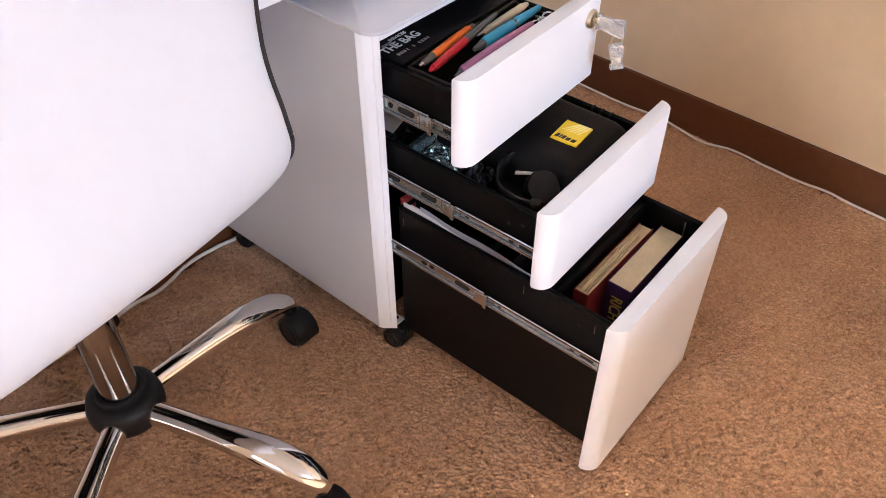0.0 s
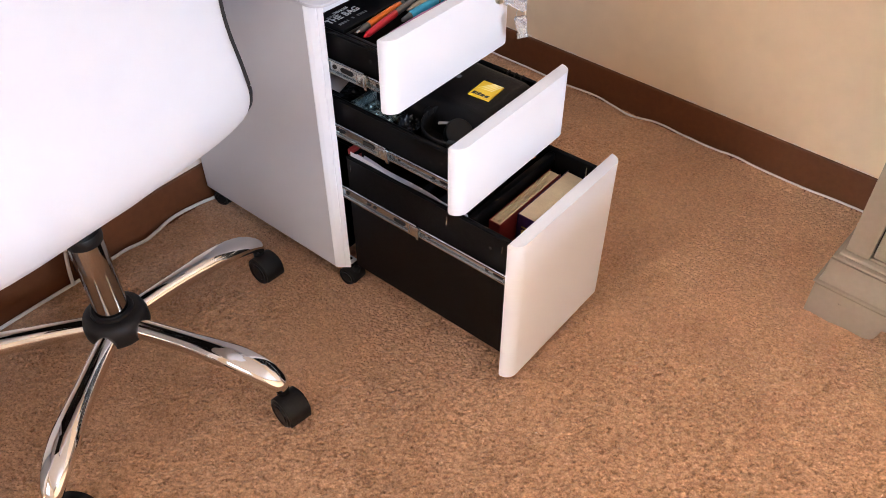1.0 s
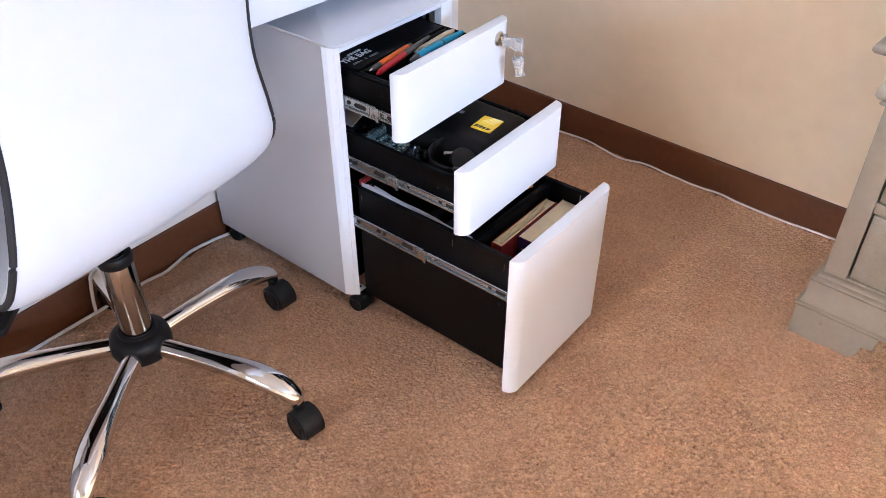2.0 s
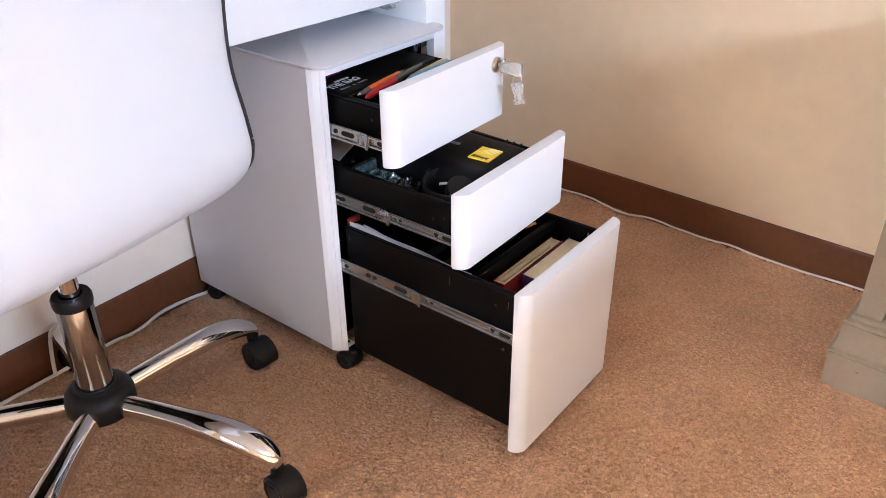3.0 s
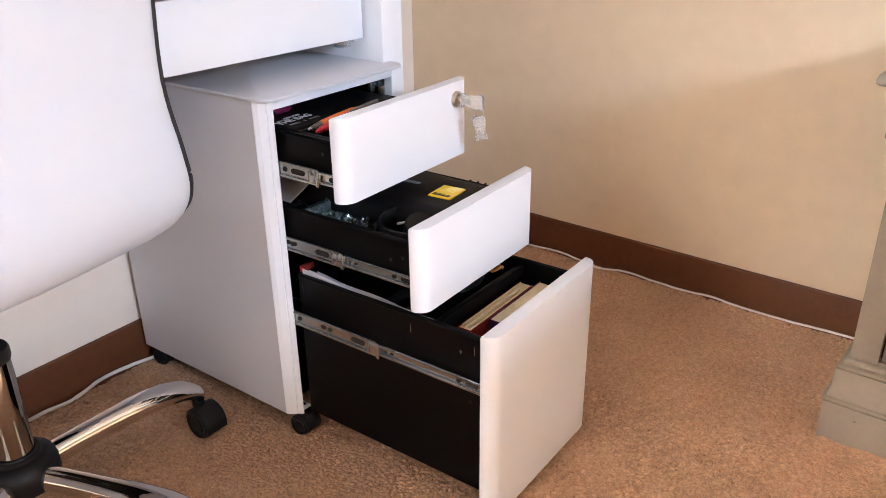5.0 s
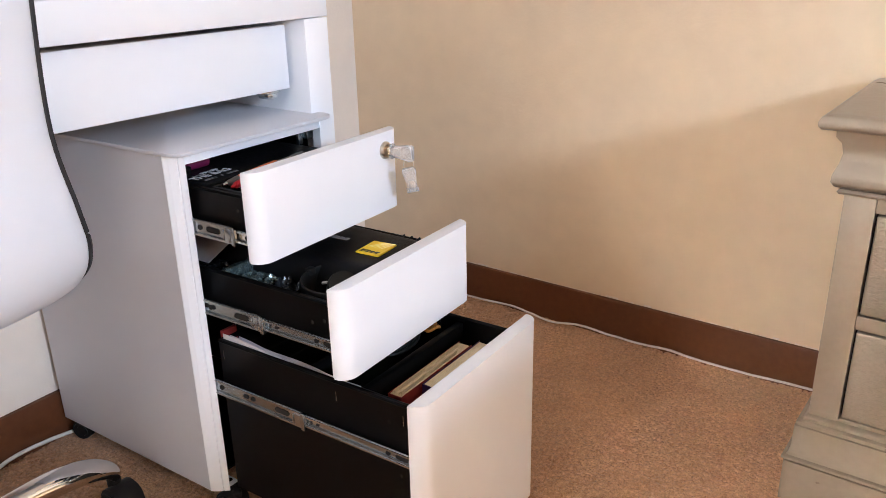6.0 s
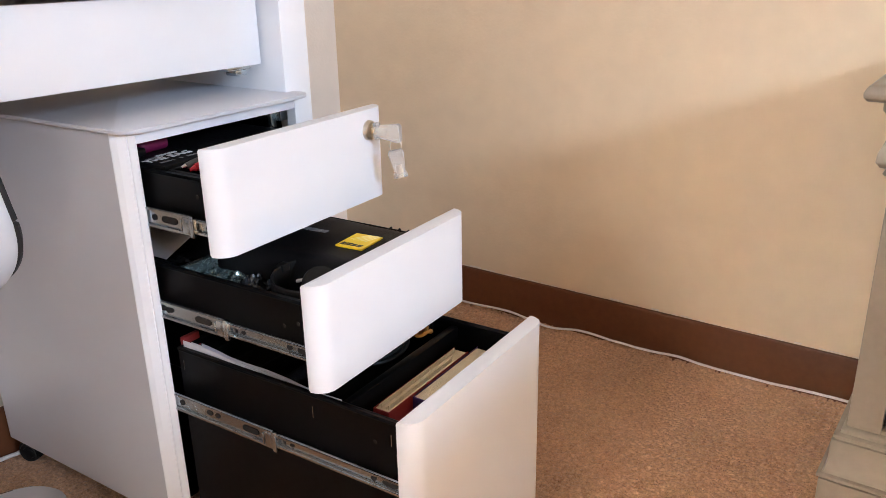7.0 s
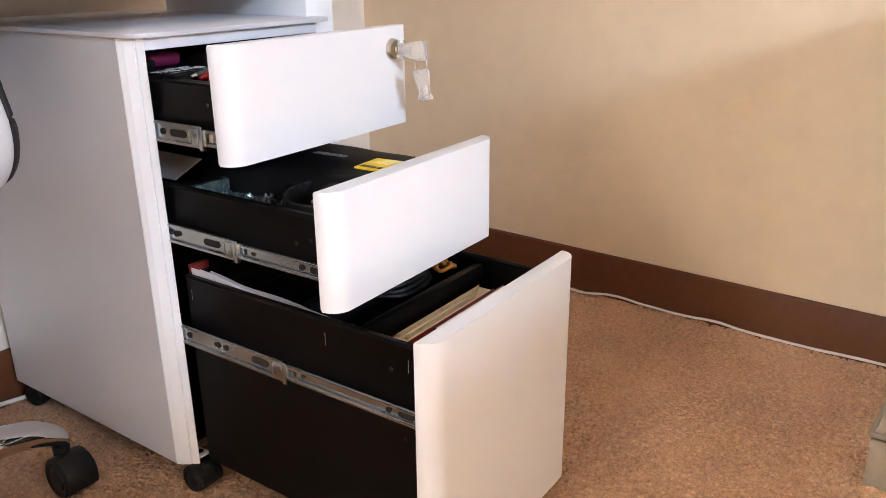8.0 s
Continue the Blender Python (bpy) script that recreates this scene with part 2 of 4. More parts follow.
def rounded_outline(x0, x1, y0, y1, r, seg=6, corners=(1, 1, 1, 1)):
    """A rectangle with rounded corners: x0y0, x1y0, x1y1, x0y1."""
    pts = []
    for k, (cx, cy, a0) in enumerate(((x0, y0, 180), (x1, y0, 270), (x1, y1, 0), (x0, y1, 90))):
        if not corners[k] or r <= 0:
            pts.append((cx, cy))
            continue
        ox, oy = (r if cx == x0 else -r), (r if cy == y0 else -r)
        for i in range(seg + 1):
            a = radians(a0 + 90 * i / seg)
            pts.append((cx + ox + r * math.cos(a), cy + oy + r * math.sin(a)))
    return pts


def add_lathe(bm, profile, centre=(0, 0, 0), seg=32, m=None):
    """A profile of radius and height turned about the upright axis."""
    rings = []
    for r, z in profile:
        if r < 1e-6:
            rings.append([bm.verts.new((0, 0, z))])
        else:
            rings.append([bm.verts.new((r * math.cos(2 * math.pi * i / seg), r * math.sin(2 * math.pi * i / seg), z)) for i in range(seg)])
    for a, b in zip(rings, rings[1:]):
        for i in range(seg):
            j = (i + 1) % seg
            f = [a[i % len(a)], a[j % len(a)], b[j % len(b)], b[i % len(b)]]
            f = list(dict.fromkeys(f))
            if len(f) > 2:
                bm.faces.new(f)
    vs = [v for ring in rings for v in ring]
    bmesh.ops.transform(bm, matrix=(m if m is not None else Matrix.Translation(centre)), verts=vs)
    return bm


def lathe(*a, **k):
    return add_lathe(bmesh.new(), *a, **k)


def smooth_path(pts, n):
    """A smooth line of n points through the given ones."""
    p = np.array(pts, float)
    q = np.vstack([2 * p[0] - p[1], p, 2 * p[-1] - p[-2]])
    out = []
    for u in np.linspace(0, len(p) - 1 - 1e-9, n):
        i, f = int(u), u - int(u)
        a, b, c, d = q[i:i + 4]
        out.append(0.5 * (2 * b + (c - a) * f + (2 * a - 5 * b + 4 * c - d) * f * f + (3 * b - a - 3 * c + d) * f ** 3))
    return np.array(out)


def add_tube(bm, pts, radius, seg=10, flat=None, closed=False):
    """A tube along a line; radius: one or one for each point; flat: its height against its width."""
    n = len(pts)
    rad = radius if hasattr(radius, "__len__") else [radius] * n
    flt = flat if hasattr(flat, "__len__") else [flat or 1.0] * n
    rings = []
    for i in range(n):
        a, b = pts[max(0, i - 1)], pts[min(n - 1, i + 1)]
        if closed:
            a, b = pts[i - 1], pts[(i + 1) % n]
        t = (Vector(b) - Vector(a)).normalized()
        up = Vector((0, 0, 1)) if abs(t.z) < 0.95 else Vector((1, 0, 0))
        s = t.cross(up).normalized()
        u = s.cross(t)
        c = Vector(pts[i])
        rings.append([bm.verts.new(c + float(rad[i]) * (math.cos(2 * math.pi * k / seg) * s + float(flt[i]) * math.sin(2 * math.pi * k / seg) * u)) for k in range(seg)])
    pairs = list(zip(rings, rings[1:])) + ([(rings[-1], rings[0])] if closed else [])
    for a, b in pairs:
        for k in range(seg):
            bm.faces.new((a[k], a[(k + 1) % seg], b[(k + 1) % seg], b[k]))
    if not closed:
        bm.faces.new(rings[0][::-1])
        bm.faces.new(rings[-1])
    return bm


def tube(*a, **k):
    return add_tube(bmesh.new(), *a, **k)


def lettering(name, text, size, m, material, parent, label="", depth=0.0003, stretch=1.0):
    """Raised letters in the built-in font, laid at the pose m (in the room's metres)."""
    cu = bpy.data.curves.new(name, "FONT")
    cu.body, cu.size, cu.extrude, cu.align_x, cu.align_y = text, size, depth, "CENTER", "CENTER"
    cu.offset = size * 0.012
    tmp = new(name, cu)
    bpy.context.view_layer.update()
    me = bpy.data.meshes.new_from_object(tmp.evaluated_get(bpy.context.evaluated_depsgraph_get()))
    bpy.data.objects.remove(tmp)
    me.transform(Matrix.Translation(-Vector(root_of(parent).location)) @ m @ Matrix.Diagonal((stretch, 1, 1, 1)))
    me.materials.clear()
    me.materials.append(material)
    me.name = name
    ob = new(name, me)
    ob.parent = parent
    return tagged(ob, label)


# ---- room ----
WY, HIGH = 1.392, 2.44        # north wall face, ceiling
EAST, SOUTH = 3.60, -2.40
WX = -1.0540                  # west corner
TILT_W = math.atan(0.072)                 # the west wall stands a little out of square


def structure(name, bm, material, label, smooth=False):
    me = finish(name, bm, material, smooth)
    ob = new(name, me)
    return tagged(ob, label, name.split("_")[0], kind="structure")


structure("floor", box(-1.4, EAST + 0.1, SOUTH - 0.1, WY + 0.1, -0.12, -0.0145), CARPET, "brown cut-pile carpet floor, worn and slightly matted")
structure("ceiling", box(-1.4, EAST + 0.1, SOUTH - 0.1, WY + 0.1, HIGH, HIGH + 0.1), CEIL, "plain off-white painted ceiling")
structure("wall_north", box(-1.4, EAST + 0.1, WY, WY + 0.1, -0.02, HIGH), WALL, "beige painted wall with a faint texture")
MW = Matrix.Translation((WX, WY, 0)) @ Matrix.Rotation(TILT_W, 4, "Z")   # local y runs along the west wall
structure("wall_west", box(-0.1, 0, -3.95, 0.05, -0.02, HIGH, m=MW), WALL_PALE, "pale cream painted wall behind the desk")


def wall_with_hole(axis, place, lo, hi, h0, h1, z0, z1):
    bm = bmesh.new()
    for a, b, c, d in ((lo, h0, -0.02, HIGH), (h1, hi, -0.02, HIGH), (h0, h1, -0.02, z0), (h0, h1, z1, HIGH)):
        if axis == "x":
            add_box(bm, place, place + 0.1, a, b, c, d)
        else:
            add_box(bm, a, b, place - 0.1, place, c, d)
    return bm


structure("wall_east", wall_with_hole("x", EAST, SOUTH - 0.1, WY, -1.00, 0.16, 1.52, 2.18), WALL, "beige painted wall with a window")
structure("wall_south", wall_with_hole("y", SOUTH, -1.4, EAST, -0.50, 0.80, 0.66, 2.02), WALL, "beige painted wall with a window")


def window(name, axis, place, h0, h1, low, top):
    w = thing(name, (place + 0.05, (h0 + h1) / 2, low) if axis == "x" else ((h0 + h1) / 2, place - 0.05, low), "white framed window letting in daylight", "window")
    w["kind"] = "structure"

    def b(a0, a1, d0, d1, z0, z1):
        return box(place + d0, place + d1, a0, a1, z0, z1, bevel=0.003) if axis == "x" else box(a0, a1, place - d1, place - d0, z0, z1, bevel=0.003)
    for a0, a1, z0, z1 in ((h0, h0 + 0.05, low, top), (h1 - 0.05, h1, low, top), (h0 + 0.05, h1 - 0.05, low, low + 0.05), (h0 + 0.05, h1 - 0.05, top - 0.05, top), ((h0 + h1) / 2 - 0.02, (h0 + h1) / 2 + 0.02, low + 0.05, top - 0.05)):
        part("window_frame", b(a0, a1, 0.02, 0.08, z0, z1), WHITE_GLOSS, w)
    pane = part("pane", b(h0 + 0.05, h1 - 0.05, 0.045, 0.05, low + 0.05, top - 0.05), GLASS, w)
    pane.visible_shadow = False
    part("window_sill", b(h0 - 0.03, h1 + 0.03, -0.06, 0.018, low - 0.03, low - 0.002), WHITE_GLOSS, w)


# Unseen stand-in for a bed: blocks low window light, bounces warm sun.
structure("wall_low", box(0.72, 0.84, -0.90, WY, -0.020, 0.69, bevel=0.004), WALL, "unseen beige low block added beside the nightstand to shade and warm the drawers")
window("window_1", "x", EAST, -1.00, 0.16, 1.52, 2.18)
window("window_2", "y", SOUTH, -0.50, 0.80, 0.66, 2.02)


def baseboard(name, length, m, label, high=0.096):
    """Vinyl cove base: a thin strip with a curled foot and an eased top."""
    prof = [(0, -0.006), (0.016, -0.006), (0.013, 0.004), (0.009, 0.014), (0.008, 0.03), (0.008, high - 0.006), (0.006, high - 0.001), (0, high)]
    bm = bmesh.new()
    steps = 40
    rings = []
    for i in range(steps + 1):
        x = length * i / steps
        w = 0.0007 * noise.noise((x * 6, 3.1, 0))
        rings.append([bm.verts.new((x, -(d + w if d > 0 else d), z + 0.5 * w)) for d, z in prof])
    for a, b in zip(rings, rings[1:]):
        for k in range(len(prof)):
            j = (k + 1) % len(prof)
            bm.faces.new((a[k], a[j], b[j], b[k]))
    bm.faces.new(rings[0]), bm.faces.new(rings[-1][::-1])
    bmesh.ops.transform(bm, matrix=m, verts=bm.verts[:])
    structure(name, bm, VINYL, label, True)


baseboard("baseboard_north", 4.66, Matrix.Translation((-1.06, WY, 0)), "glossy dark brown vinyl baseboard", 0.0905)
baseboard("baseboard_west", 3.6, MW @ Matrix.Translation((0, -3.612, 0)) @ Matrix.Rotation(radians(90), 4, "Z"), "dark brown vinyl baseboard with a scuffed top", 0.081)


def scraped_paint():
    """Ragged lip of old paint along the top of the north baseboard."""
    bm = bmesh.new()
    rnd = random.Random(4)
    x = -0.95
    while x < 0.14:
        w = rnd.uniform(0.006, 0.03)
        h = rnd.uniform(0.0006, 0.002) if rnd.random() < 0.8 else rnd.uniform(0.002, 0.004)
        add_box(bm, x, x + w, WY - 0.0012, WY + 0.002, 0.0915, 0.0915 + h, bevel=0.0005, seg=1)
        x += w + rnd.uniform(0.0, 0.03)
    ob = structure("trim_north", bm, WALL_PALE, "ragged pale paint edge above the baseboard")
    return ob


scraped_paint()


def soft_noise(rng, shape, sx, sy):
    """Smooth random field with grains of sx by sy cells along the two diagonals, mean 0, spread 1."""
    fx, fy = np.meshgrid(np.fft.fftfreq(shape[0]), np.fft.rfftfreq(shape[1]), indexing="ij")
    a, b = (fx + fy) * 0.7071, (fx - fy) * 0.7071
    f = np.fft.rfft2(rng.normal(size=shape)) * np.exp(-2 * np.pi ** 2 * ((sx * a) ** 2 + (sy * b) ** 2) / 2)
    h = np.fft.irfft2(f, s=shape)
    return (h - h.mean()) / h.std()


def carpet_pile():
    """Cut pile, matted: a bed of yarn tips broken by small deep pits between the tufts."""
    rng = np.random.default_rng(7)
    step = 0.0016
    gx, gy = np.arange(-1.075, 0.62, step), np.arange(-0.30, WY - 0.006, step)
    shape = (len(gx), len(gy))
    pits = soft_noise(rng, shape, 1.2, 0.5)
    tread = soft_noise(rng, shape, 32, 24)
    lumps = soft_noise(rng, shape, 5.0, 3.4)
    deep = np.clip((pits + 0.06 * tread + 0.07 * lumps - 0.76) / 0.95, 0, 1)
    z = -0.0022 + 0.00072 * soft_noise(rng, shape, 1.1, 0.6) + 0.0004 * lumps + 0.0006 * tread - 0.0072 * deep
    xs, ys = np.meshgrid(gx, gy, indexing="ij")
    z = z + 0.0095 * np.exp(-np.maximum(WY - 0.014 - ys, 0) / 0.016)     # rolled up against the baseboard
    xs, ys = xs + rng.uniform(-0.4, 0.4, shape) * step, ys + rng.uniform(-0.4, 0.4, shape) * step
    v = np.stack([xs, ys, z], -1).reshape(-1, 3)
    ids = np.arange(v.shape[0], dtype=np.int32).reshape(shape)
    faces = np.stack([ids[:-1, :-1], ids[1:, :-1], ids[1:, 1:], ids[:-1, 1:]], -1).reshape(-1, 4)
    me = bpy.data.meshes.new("carpet_pile")
    me.vertices.add(len(v))
    me.vertices.foreach_set("co", v.ravel())
    me.loops.add(faces.size)
    me.loops.foreach_set("vertex_index", faces.ravel())
    me.polygons.add(len(faces))
    me.polygons.foreach_set("loop_start", np.arange(0, faces.size, 4, dtype=np.int32))
    me.update(calc_edges=True)
    me.polygons.foreach_set("use_smooth", [True] * len(faces))
    me.materials.append(CARPET)
    tagged(new("carpet_pile", me), "brown cut-pile carpet tufts, matted by footsteps", "carpet", kind="stuff")


carpet_pile()


# ---- castors ----
def castor(parent, x, y, turn, r, width, axle, hood_top, label=""):
    """Twin-wheel castor: hood, stem and two wheels, rolling on the carpet."""
    m = Matrix.Translation((x, y, 0)) @ Matrix.Rotation(radians(turn), 4, "Z")
    off = 0.62 * r
    # hood: a curved cover over the wheels
    bm = bmesh.new()
    arc = [(off * -1 + (r + 0.003) * math.cos(radians(a)), axle + (r + 0.003) * math.sin(radians(a))) for a in range(-20, 206, 15)]
    inner = [(off * -1 + (r - 0.001) * math.cos(radians(a)), axle + (r - 0.001) * math.sin(radians(a))) for a in range(205, -21, -15)]
    add_prism(bm, arc + inner, -width / 2 + 0.004, width / 2 - 0.004, 0.001, m=m @ Matrix.Rotation(radians(90), 4, "X"))
    add_lathe(bm, [(0, axle), (0.30 * r + 0.002, axle), (0.30 * r + 0.003, hood_top - 0.003), (0.28 * r, hood_top), (0, hood_top)], seg=16, m=m)
    c = part("castor", bm, BLACK_PLASTIC, parent, label or "black twin-wheel castor")
    for s in (-1, 1):
        w = bmesh.new()
        t = width * 0.40
        add_lathe(w, [(0, -t / 2), (r * 0.55, -t / 2), (r * 0.62, -t / 2 + 0.002), (r * 0.9, -t / 2), (r, -t / 2 + 0.003), (r, t / 2 - 0.003), (r * 0.9, t / 2), (r * 0.62, t / 2 - 0.002), (r * 0.55, t / 2), (0, t / 2)], seg=28,
                  m=m @ Matrix.Translation((-off, s * width * 0.27, axle)) @ Matrix.Rotation(radians(90), 4, "X"))
        part("wheel", w, BLACK_PLASTIC, c)
    return c


# ---- filing cabinet ----
CX0, CX1, CY0, CY1, CZ0, CZ1 = -0.972, -0.573, 0.519, 0.810, 0.034, 0.5585
cabinet = thing("filing_cabinet", ((CX0 + CX1) / 2, (CY0 + CY1) / 2, 0), "white steel three-drawer filing cabinet with open drawers, on castors", "cabinet")


def side_panel(y_out, sgn):
    """Folded sheet: the flat side of the cabinet."""
    o = [(CX0, 0), (CX1 - 0.0132, 0), (CX1 - 0.0136, 0.002), (CX0, 0.002)]
    return add_prism(bmesh.new(), [(x, y_out + sgn * y) for x, y in o], CZ0, CZ1)


def stile(y_out, sgn):
    """The slanting front corner with a groove and a short inner return."""
    o = [(CX1 - 0.0142, -0.0005), (CX1 - 0.0125, -0.0002), (CX1 - 0.0060, 0.0030), (CX1 + 0.0025, 0.0095), (CX1 + 0.0020, 0.0108), (CX1 + 0.0042, 0.0112), (CX1 + 0.0100, 0.0160), (CX1 + 0.0092, 0.0175), (CX1 - 0.006, 0.0175), (CX1 - 0.006, 0.0160),
         (CX1 + 0.004, 0.0155), (CX1 - 0.004, 0.0085), (CX1 - 0.0140, 0.0022)]
    return add_prism(bmesh.new(), [(x, y_out + sgn * y) for x, y in o], CZ0, CZ1)


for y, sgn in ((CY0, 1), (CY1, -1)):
    part("side_panel", side_panel(y, sgn), BODY_STEEL_SHADED, cabinet, smooth=False)
    part("stile", stile(y, sgn), STILE_LIT, cabinet, "white folded front corner, its catch of light put into the colour", smooth=False)
part("back_panel", box(CX0, CX0 + 0.002, CY0 + 0.003, CY1 - 0.003, CZ0, CZ1 - 0.001), BODY_STEEL_SHADED, cabinet)
part("bottom_panel", box(CX0 + 0.003, CX1 - 0.03, CY0 + 0.003, CY1 - 0.003, CZ0 + 0.002, CZ0 + 0.006), BLACK_STEEL, cabinet)
part("liner", box(CX0 + 0.004, CX1 - 0.022, CY0 + 0.0045, CY0 + 0.006, CZ0 + 0.01, CZ1 - 0.012), BLACK_STEEL, cabinet, "black inner side of the cabinet")
part("liner", box(CX0 + 0.004, CX1 - 0.022, CY1 - 0.006, CY1 - 0.0045, CZ0 + 0.01, CZ1 - 0.012), BLACK_STEEL, cabinet, "black inner side of the cabinet")
part("top_panel", add_prism(bmesh.new(), rounded_outline(CX0 - 0.0, -0.553, CY0 - 0.003, CY1 + 0.009, 0.022, 8, (0, 1, 1, 0)), CZ1 + 0.0005, CZ1 + 0.0055, 0.0012), BODY_STEEL_SHADED, cabinet)
part("top_rail", box(CX1 - 0.018, CX1 + 0.009, CY0 + 0.0175, CY1 - 0.0175, CZ1 - 0.013, CZ1 - 0.0005, bevel=0.001), WHITE_STEEL, cabinet)
bm = box(CX1 - 0.03, CX1 + 0.010, CY0 + 0.0180, CY0 + 0.0345, CZ0 + 0.0060, CZ0 + 0.0080, bevel=0.0006)
plate = part("foot_plate", bm, STILE_LIT, cabinet, "small pale slotted plate above the castor")
part("slot", add_prism(bmesh.new(), rounded_outline(CX1 - 0.006, CX1 + 0.002, CY0 + 0.0220, CY0 + 0.0310, 0.0025, 4, (1, 1, 1, 1)), CZ0 + 0.0074, CZ0 + 0.0084), BLACK_STEEL, plate)
# lock bar on the inner right side
bm = box(-0.640, -0.588, CY1 - 0.022, CY1 - 0.007, 0.526, 0.545, bevel=0.0015)
add_box(bm, -0.628, -0.598, CY1 - 0.028, CY1 - 0.0215, 0.529, 0.535, bevel=0.001)
add_box(bm, -0.603, -0.597, CY1 - 0.032, CY1 - 0.0215, 0.518, 0.543, bevel=0.001)
part("lock_bar", bm, ZINC, cabinet, "grey metal lock bar inside the top")
for x, y, a in ((-0.556, CY0 + 0.022, 4), (-0.932, CY0 + 0.024, 20), (-0.567, CY1 - 0.028, 60), (-0.932, CY1 - 0.028, 10)):
    castor(cabinet, x, y, a, 0.0165, 0.040, 0.0145, CZ0 + 0.001, "small black twin-wheel castor")



def drawer_front(xf, y0, y1, z0, z1):
    """Thick smooth front, its two ends rounded off in plan and its rims eased."""
    return add_prism(bmesh.new(), rounded_outline(xf - 0.0215, xf, y0, y1, 0.0198, 10, (0, 1, 1, 0)), z0, z1, 0.0024)


def drawer_box(x0, x1, y0, y1, z0, z1, t=0.0022):
    """An open steel tray in one piece, its upper rim rolled over."""
    bm = bmesh.new()
    rings = []
    for inset, z in ((0, z0), (0, z1 - 0.003), (-0.0012, z1 - 0.001), (0, z1 + 0.002), (0.003, z1 + 0.003), (0.0065, z1 + 0.001), (0.0068, z1 - 0.004), (t, z1 - 0.006), (t, z0 + t)):
        rings.append([bm.verts.new(p) for p in ((x0 + inset, y0 + inset, z), (x1 - inset, y0 + inset, z), (x1 - inset, y1 - inset, z), (x0 + inset, y1 - inset, z))])
    for a, b in zip(rings, rings[1:]):
        for k in range(4):
            bm.faces.new((a[k], a[(k + 1) % 4], b[(k + 1) % 4], b[k]))
    bm.faces.new(rings[0][::-1]), bm.faces.new(rings[-1])
    return bm


def channel(bm, x0, x1, y, z0, z1, deep):
    """C-shaped steel runner with rolled lips, its web at y."""
    add_box(bm, x0, x1, y, y + 0.0012, z0 + 0.002, z1 - 0.002)
    for z in (z0 + 0.002, z1 - 0.002):
        add_tube(bm, [(x0, y - deep / 2 + 0.001, z), (x1, y - deep / 2 + 0.001, z)], 0.0022, 8, flat=1.0)
        add_box(bm, x0, x1, y - deep, y + 0.001, z - 0.0012, z + 0.0012)
    return bm


def slot(bm, x, y, z, length, high):
    add_prism(bm, rounded_outline(-length / 2, length / 2, -high / 2, high / 2, high * 0.49, 4), -0.0004, 0.0004, m=Matrix.Translation((x, y, z)) @ Matrix.Rotation(radians(90), 4, "X"))


def runner(drawer, by0, by1, x_end, x_front, z0, z1, side=-1):
    """Middle member with its end clip, and the slim drawer member in front of it."""
    y = by0 - 0.0035 if side < 0 else by1 + 0.0023
    mid = channel(bmesh.new(), CX1 - 0.16, x_end, y - (0.0012 if side < 0 else -0.003), z0, z1, 0.0036 if side < 0 else -0.004)
    ob = part("runner", mid, ZINC, drawer, "zinc-plated telescopic runner")
    if side > 0:
        return
    clip = bmesh.new()
    add_box(clip, x_end - 0.003, x_end + 0.003, y - 0.0066, y - 0.0012, z0 - 0.001, z1 + 0.001, bevel=0.0008)
    add_box(clip, x_end - 0.016, x_end - 0.003, y - 0.0058, y - 0.0032, z0 + 0.0025, z1 - 0.0025, bevel=0.001)
    add_box(clip, x_end - 0.019, x_end - 0.0165, y - 0.0062, y - 0.0032, z0 + 0.005, z1 - 0.005, bevel=0.0008)
    part("clip", clip, ZINC, drawer)
    slim = channel(bmesh.new(), x_end, x_front, y + 0.0006, z0 + 0.003, z1 - 0.003, 0.0042)
    part("runner", slim, ZINC, drawer)
    zc = (z0 + z1) / 2

    def hole(x, dy, z, length, high):
        bm = bmesh.new()
        slot(bm, x, y + dy, z, length, high)
        part("slot", bm, DARK_GAP, drawer)
    hole(x_end - 0.042, -0.0018, zc, 0.026, 0.0075)
    hole(CX1 + 0.020, -0.0018, zc, 0.008, 0.007)
    if x_end - CX1 > 0.12:
        hole(x_end - 0.098, -0.0018, zc + 0.001, 0.008, 0.006)
        hole(x_end - 0.112, -0.0018, zc + 0.001, 0.010, 0.006)
    x = x_front - 0.028
    hole(x, 0.0001, zc, 0.020, 0.0065)
    if x_front - x_end > 0.09:
        hole(x - 0.022, 0.0001, zc, 0.007, 0.0065)
        hole(x_end + 0.022, 0.0001, zc, 0.006, 0.004)
        hole(x_end + 0.010, 0.0001, zc, 0.003, 0.006)


def rivet(drawer, x, y, z):
    bm = lathe([(0, 0.0006), (0.0022, 0.0005), (0.0028, -0.0004), (0, -0.0006)], seg=10, m=Matrix.Translation((x, y, z)) @ Matrix.Rotation(radians(90), 4, "X"))
    part("rivet", bm, DARK_GAP, drawer)


def drawer(xf, fy0, fy1, z0, z1, bz0, bz1, x_end, r0, r1, spots):
    by0, by1 = 0.543, 0.786
    d = part("drawer", drawer_box(xf - 0.022 - 0.35, xf - 0.0222, by0, by1, bz0, bz1), BLACK_STEEL, cabinet, "open black steel drawer with a white front")
    part("drawer_front", drawer_front(xf, fy0, fy1, z0, z1), WHITE_STEEL, d, "smooth white front with rounded side edges")
    runner(d, by0, by1, x_end, xf - 0.021, r0, r1)
    runner(d, by0, by1, x_end, xf - 0.021, r0, r1, side=1)
    for x, z in spots:
        rivet(d, x, by0, z)
    return d


